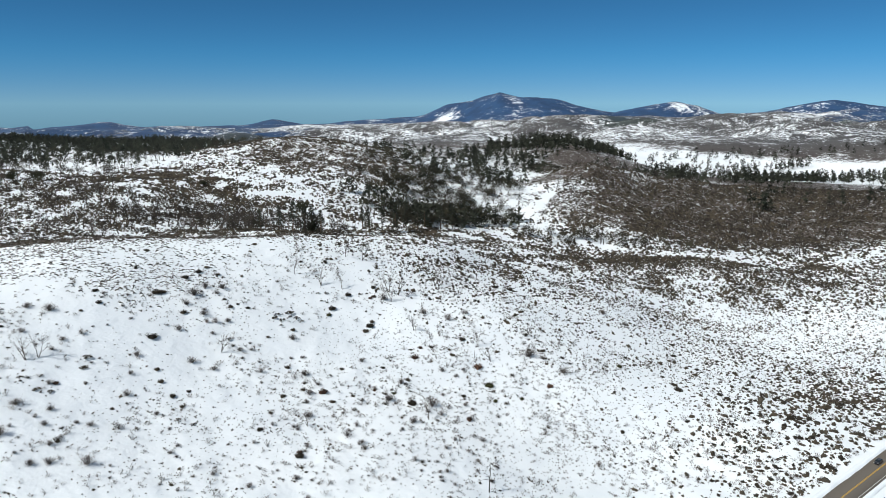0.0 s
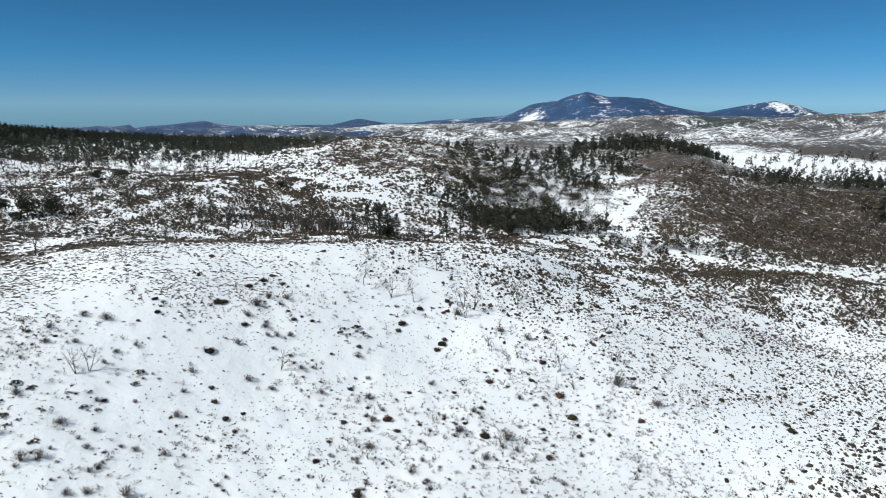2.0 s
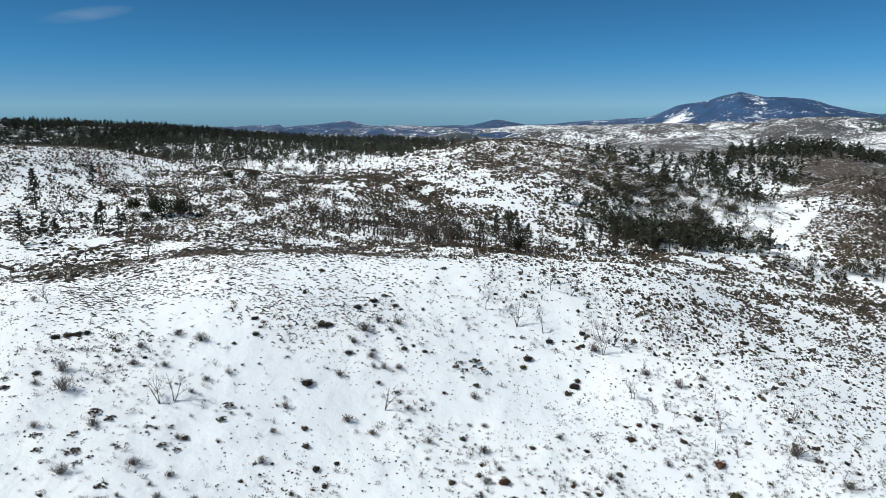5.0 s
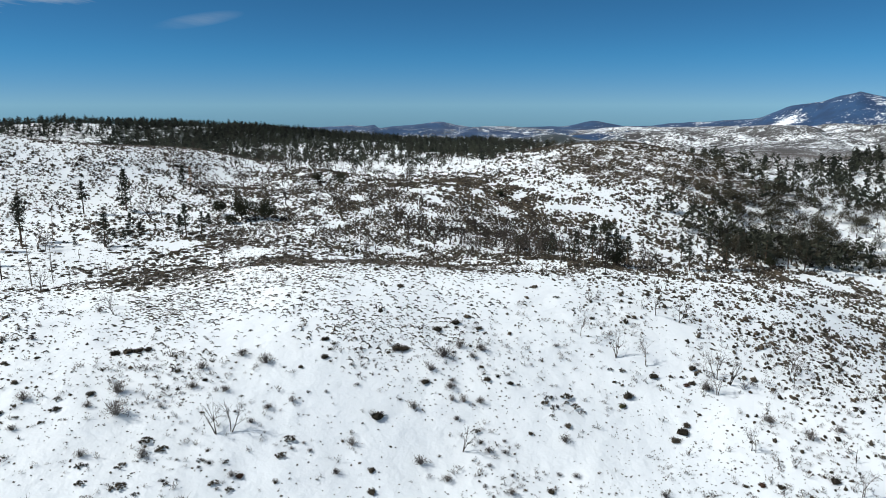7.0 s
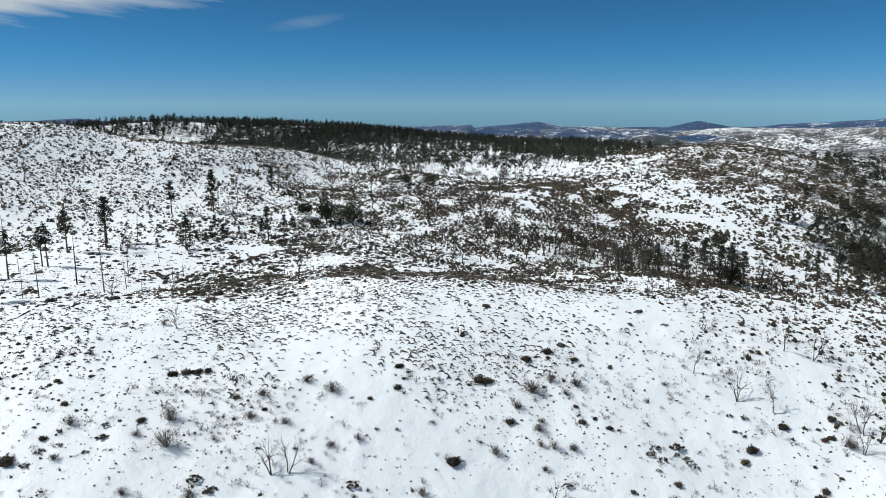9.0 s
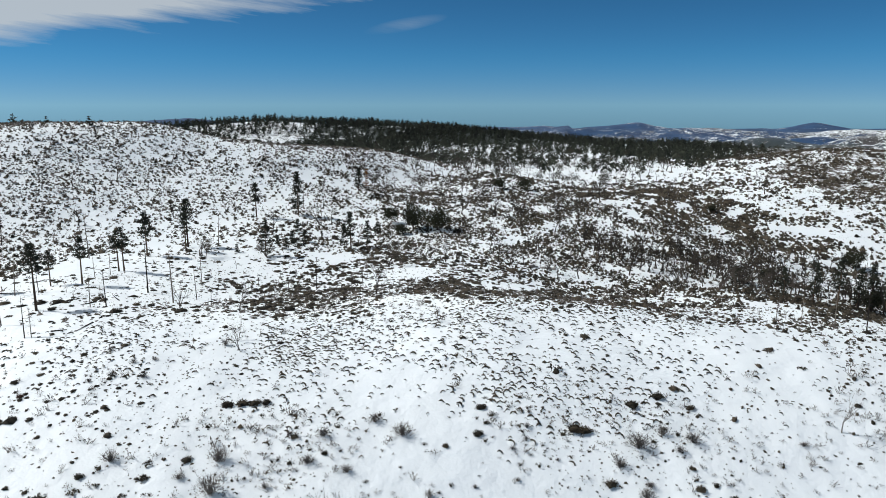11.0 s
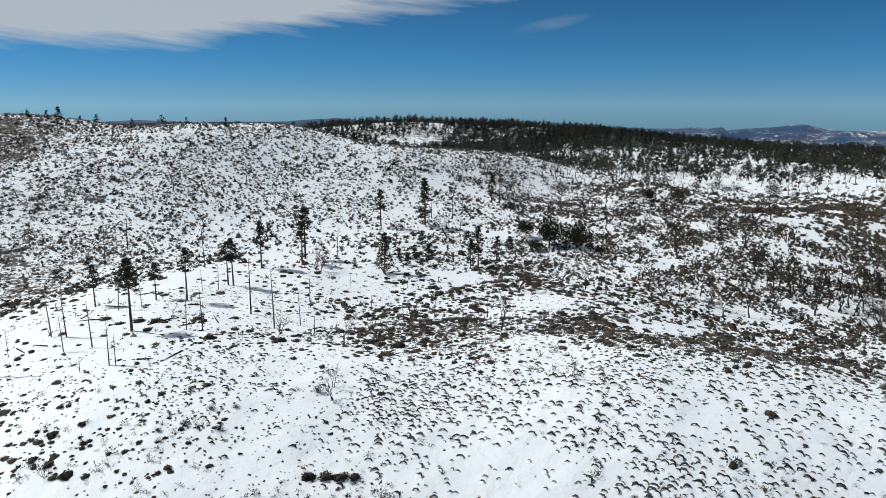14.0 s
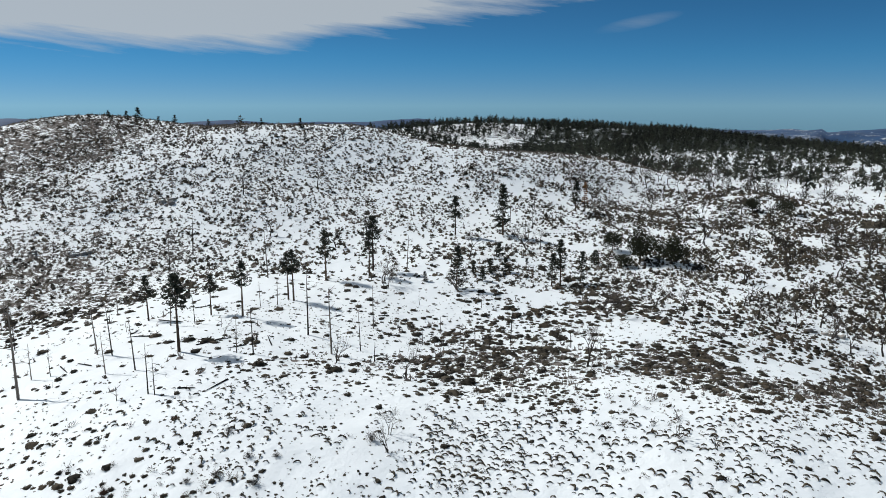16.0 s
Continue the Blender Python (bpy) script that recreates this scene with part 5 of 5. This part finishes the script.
for k, (x, y, wide, high) in enumerate([(-443, 242, 6, 1.7), (-401, 199, 4, 1.5), (-502, 240, 4.5, 1.4), (-256, 405, 2.2, 1.4), (-256, 418, 1.8, 1.2), (-198, 386, 4.5, 1.5), (-224, 438, 2, 1.3), (-406, 183, 3, 1.4)]):
    make_rock(x, y, wide, high, 5 + k)

# ---- the road and the car on it ----
def strip(name, off, wide, lift, mat, label, along=(-420, 420)):
    """A flat band along the road, off metres to the left of its middle line."""
    a = np.arange(along[0], along[1] + 1, 4.0)
    rows = []
    for side in (-wide / 2, wide / 2):
        x = ROAD_AT[0] + a * ROAD_WAY[0] - (off + side) * ROAD_WAY[1]
        y = ROAD_AT[1] + a * ROAD_WAY[1] + (off + side) * ROAD_WAY[0]
        rows.append(np.stack([x, y, 24.0 + 0.004 * a + lift], -1))
    n = len(a)
    v = np.concatenate([rows[0], rows[1], rows[0] - [0, 0, 0.6], rows[1] - [0, 0, 0.6]])
    k = np.arange(n - 1)
    f = np.concatenate([np.stack([k, k + 1, n + k + 1, n + k], -1), np.stack([2 * n + k, 2 * n + k + 1, k + 1, k], -1), np.stack([n + k, n + k + 1, 3 * n + k + 1, 3 * n + k], -1)])
    ob = new(name, mesh_of(name, v, f, mat))
    return tagged(ob, label, "road", kind="structure")


ASPHALT = make_plain("asphalt", (0.14, 0.125, 0.105), (0.2, 0.178, 0.15), 0.85, 0.8, False, 0.2)
WHITE_PAINT = make_plain("white_paint", (0.65, 0.65, 0.63), (0.8, 0.8, 0.78), 0.6, 2.0, False)
YELLOW_PAINT = make_plain("yellow_paint", (0.5, 0.3, 0.04), (0.62, 0.38, 0.06), 0.6, 2.0, False)
strip("road", 0.0, 8.2, 0.0, ASPHALT, "grey asphalt two-lane mountain road, dry and cleared of snow")
for off in (-0.14, 0.14):
    strip("yellow_line", off, 0.15, 0.006, YELLOW_PAINT, "yellow double centre line painted on asphalt")
strip("white_line", -3.4, 0.14, 0.006, WHITE_PAINT, "white edge line painted on asphalt")


def snow_bank(off, wide, tall, seed):
    """Lumpy snow that the plough threw up along the road's edge."""
    a = np.arange(-150, 150, 1.2)
    u = np.linspace(-1, 1, 7)
    aa, uu = np.meshgrid(a, u, indexing="ij")
    lump = 0.6 + 1.4 * (fractal(aa, uu * 3, 5.0, seed, 3) + 0.25)
    across = off + uu * wide * (0.85 + 0.6 * fractal(aa, 0 * aa, 9.0, seed + 3, 2))
    x, y = ROAD_AT[0] + aa * ROAD_WAY[0] - across * ROAD_WAY[1], ROAD_AT[1] + aa * ROAD_WAY[1] + across * ROAD_WAY[0]
    z = np.maximum(ground(x, y), 24.0 + 0.004 * aa) - 0.05 + tall * lump * (1 - uu**2)
    k = np.arange(aa.size).reshape(aa.shape)
    f = np.stack([k[:-1, :-1], k[1:, :-1], k[1:, 1:], k[:-1, 1:]], -1).reshape(-1, 4)
    ob = new("snow_bank", mesh_of("snow_bank", np.stack([x, y, z], -1).reshape(-1, 3), f, CAP, (("tint", np.full(aa.size, 0.3)),)))
    ob.data.shade_smooth()
    tagged(ob, "lumpy ploughed snow bank along the edge of the road", "snow bank", kind="structure")


snow_bank(5.1, 1.3, 0.55, 91)
snow_bank(-5.1, 1.2, 0.45, 95)


def make_car():
    paint, n, l, b = material("dark_car_paint", 0.3)
    b.inputs["Base Color"].default_value = (0.012, 0.014, 0.018, 1)
    b.inputs["Coat Weight"].default_value = 0.6
    glass, n, l, b = material("car_glass", 0.08)
    b.inputs["Base Color"].default_value = (0.02, 0.025, 0.03, 1)
    rubber, n, l, b = material("tyre_rubber", 0.9)
    b.inputs["Base Color"].default_value = (0.012, 0.012, 0.012, 1)
    lamp, n, l, b = material("lamp_glass", 0.15)
    b.inputs["Base Color"].default_value = (0.75, 0.75, 0.72, 1)
    metal, n, l, b = material("wheel_metal", 0.35, 0.9)
    b.inputs["Base Color"].default_value = (0.5, 0.5, 0.52, 1)
    car = new("car")
    tagged(car, "black compact car driving on the cleared road", "car")

    def add(name, bm, mat, parent, at=(0, 0, 0)):
        me = bpy.data.meshes.new(name)
        bm.to_mesh(me)
        bm.free()
        me.materials.append(mat)
        ob = new(name, me)
        ob.parent, ob.location = parent, at
        return ob

    def loft(sections):
        """A closed shell through sections along x: (x, half width, bottom, top, half width at the top)."""
        bm, rings = bmesh.new(), []
        for x, w, low, high, wt in sections:
            mid = low + (high - low) * 0.55
            pts = [(-w * 0.92, low), (-w, (low + mid) / 2), (-w * 0.99, mid), (-wt, high), (wt, high), (w * 0.99, mid), (w, (low + mid) / 2), (w * 0.92, low)]
            rings.append([bm.verts.new((x, p, q)) for p, q in pts])
        for a, c in zip(rings, rings[1:]):
            for k in range(8):
                bm.faces.new((a[k], a[(k + 1) % 8], c[(k + 1) % 8], c[k]))
        bm.faces.new(rings[0][::-1])
        bm.faces.new(rings[-1])
        bmesh.ops.recalc_face_normals(bm, faces=bm.faces)
        return bm

    add("body", loft([(-2.2, 0.72, 0.4, 0.75, 0.6), (-2.05, 0.84, 0.25, 0.95, 0.75), (-1.2, 0.9, 0.22, 0.98, 0.8), (0.9, 0.9, 0.22, 0.95, 0.8), (1.7, 0.88, 0.24, 0.85, 0.72), (2.1, 0.8, 0.28, 0.72, 0.6), (2.22, 0.66, 0.4, 0.6, 0.5)]), paint, car)
    add("cabin", loft([(-1.75, 0.76, 0.93, 1.0, 0.7), (-1.2, 0.78, 0.93, 1.38, 0.6), (-0.2, 0.79, 0.93, 1.46, 0.62), (0.35, 0.78, 0.93, 1.38, 0.6), (1.1, 0.72, 0.93, 0.97, 0.66)]), glass, car)
    add("roof", loft([(-1.25, 0.6, 1.38, 1.41, 0.56), (-0.3, 0.63, 1.45, 1.485, 0.58), (0.3, 0.6, 1.385, 1.415, 0.56)]), paint, car)
    for x in (-1.35, 1.35):
        for y in (-0.8, 0.8):
            bm = bmesh.new()
            bmesh.ops.create_cone(bm, cap_ends=True, segments=20, radius1=0.33, radius2=0.33, depth=0.22, matrix=Matrix.Rotation(radians(90), 4, "X"))
            tyre = add("wheel", bm, rubber, car, (x, y, 0.33))
            bm = bmesh.new()
            bmesh.ops.create_cone(bm, cap_ends=True, segments=16, radius1=0.2, radius2=0.17, depth=0.05, matrix=Matrix.Rotation(radians(90 if y < 0 else -90), 4, "X"))
            add("rim", bm, metal, tyre, (0, 0.12 if y > 0 else -0.12, 0))
    for y in (-0.6, 0.6):
        bm = bmesh.new()
        bmesh.ops.create_uvsphere(bm, u_segments=10, v_segments=6, radius=0.16)
        bmesh.ops.scale(bm, vec=(0.5, 1.1, 0.6), verts=bm.verts)
        add("headlight", bm, lamp, car, (2.1, y, 0.62))
    off, along = 1.75, 1.0
    x = ROAD_AT[0] + along * ROAD_WAY[0] - off * ROAD_WAY[1]
    y = ROAD_AT[1] + along * ROAD_WAY[1] + off * ROAD_WAY[0]
    car.matrix_world = pose(x, y, 24.01, 0, 0, math.degrees(math.atan2(-ROAD_WAY[1], -ROAD_WAY[0])))


make_car()
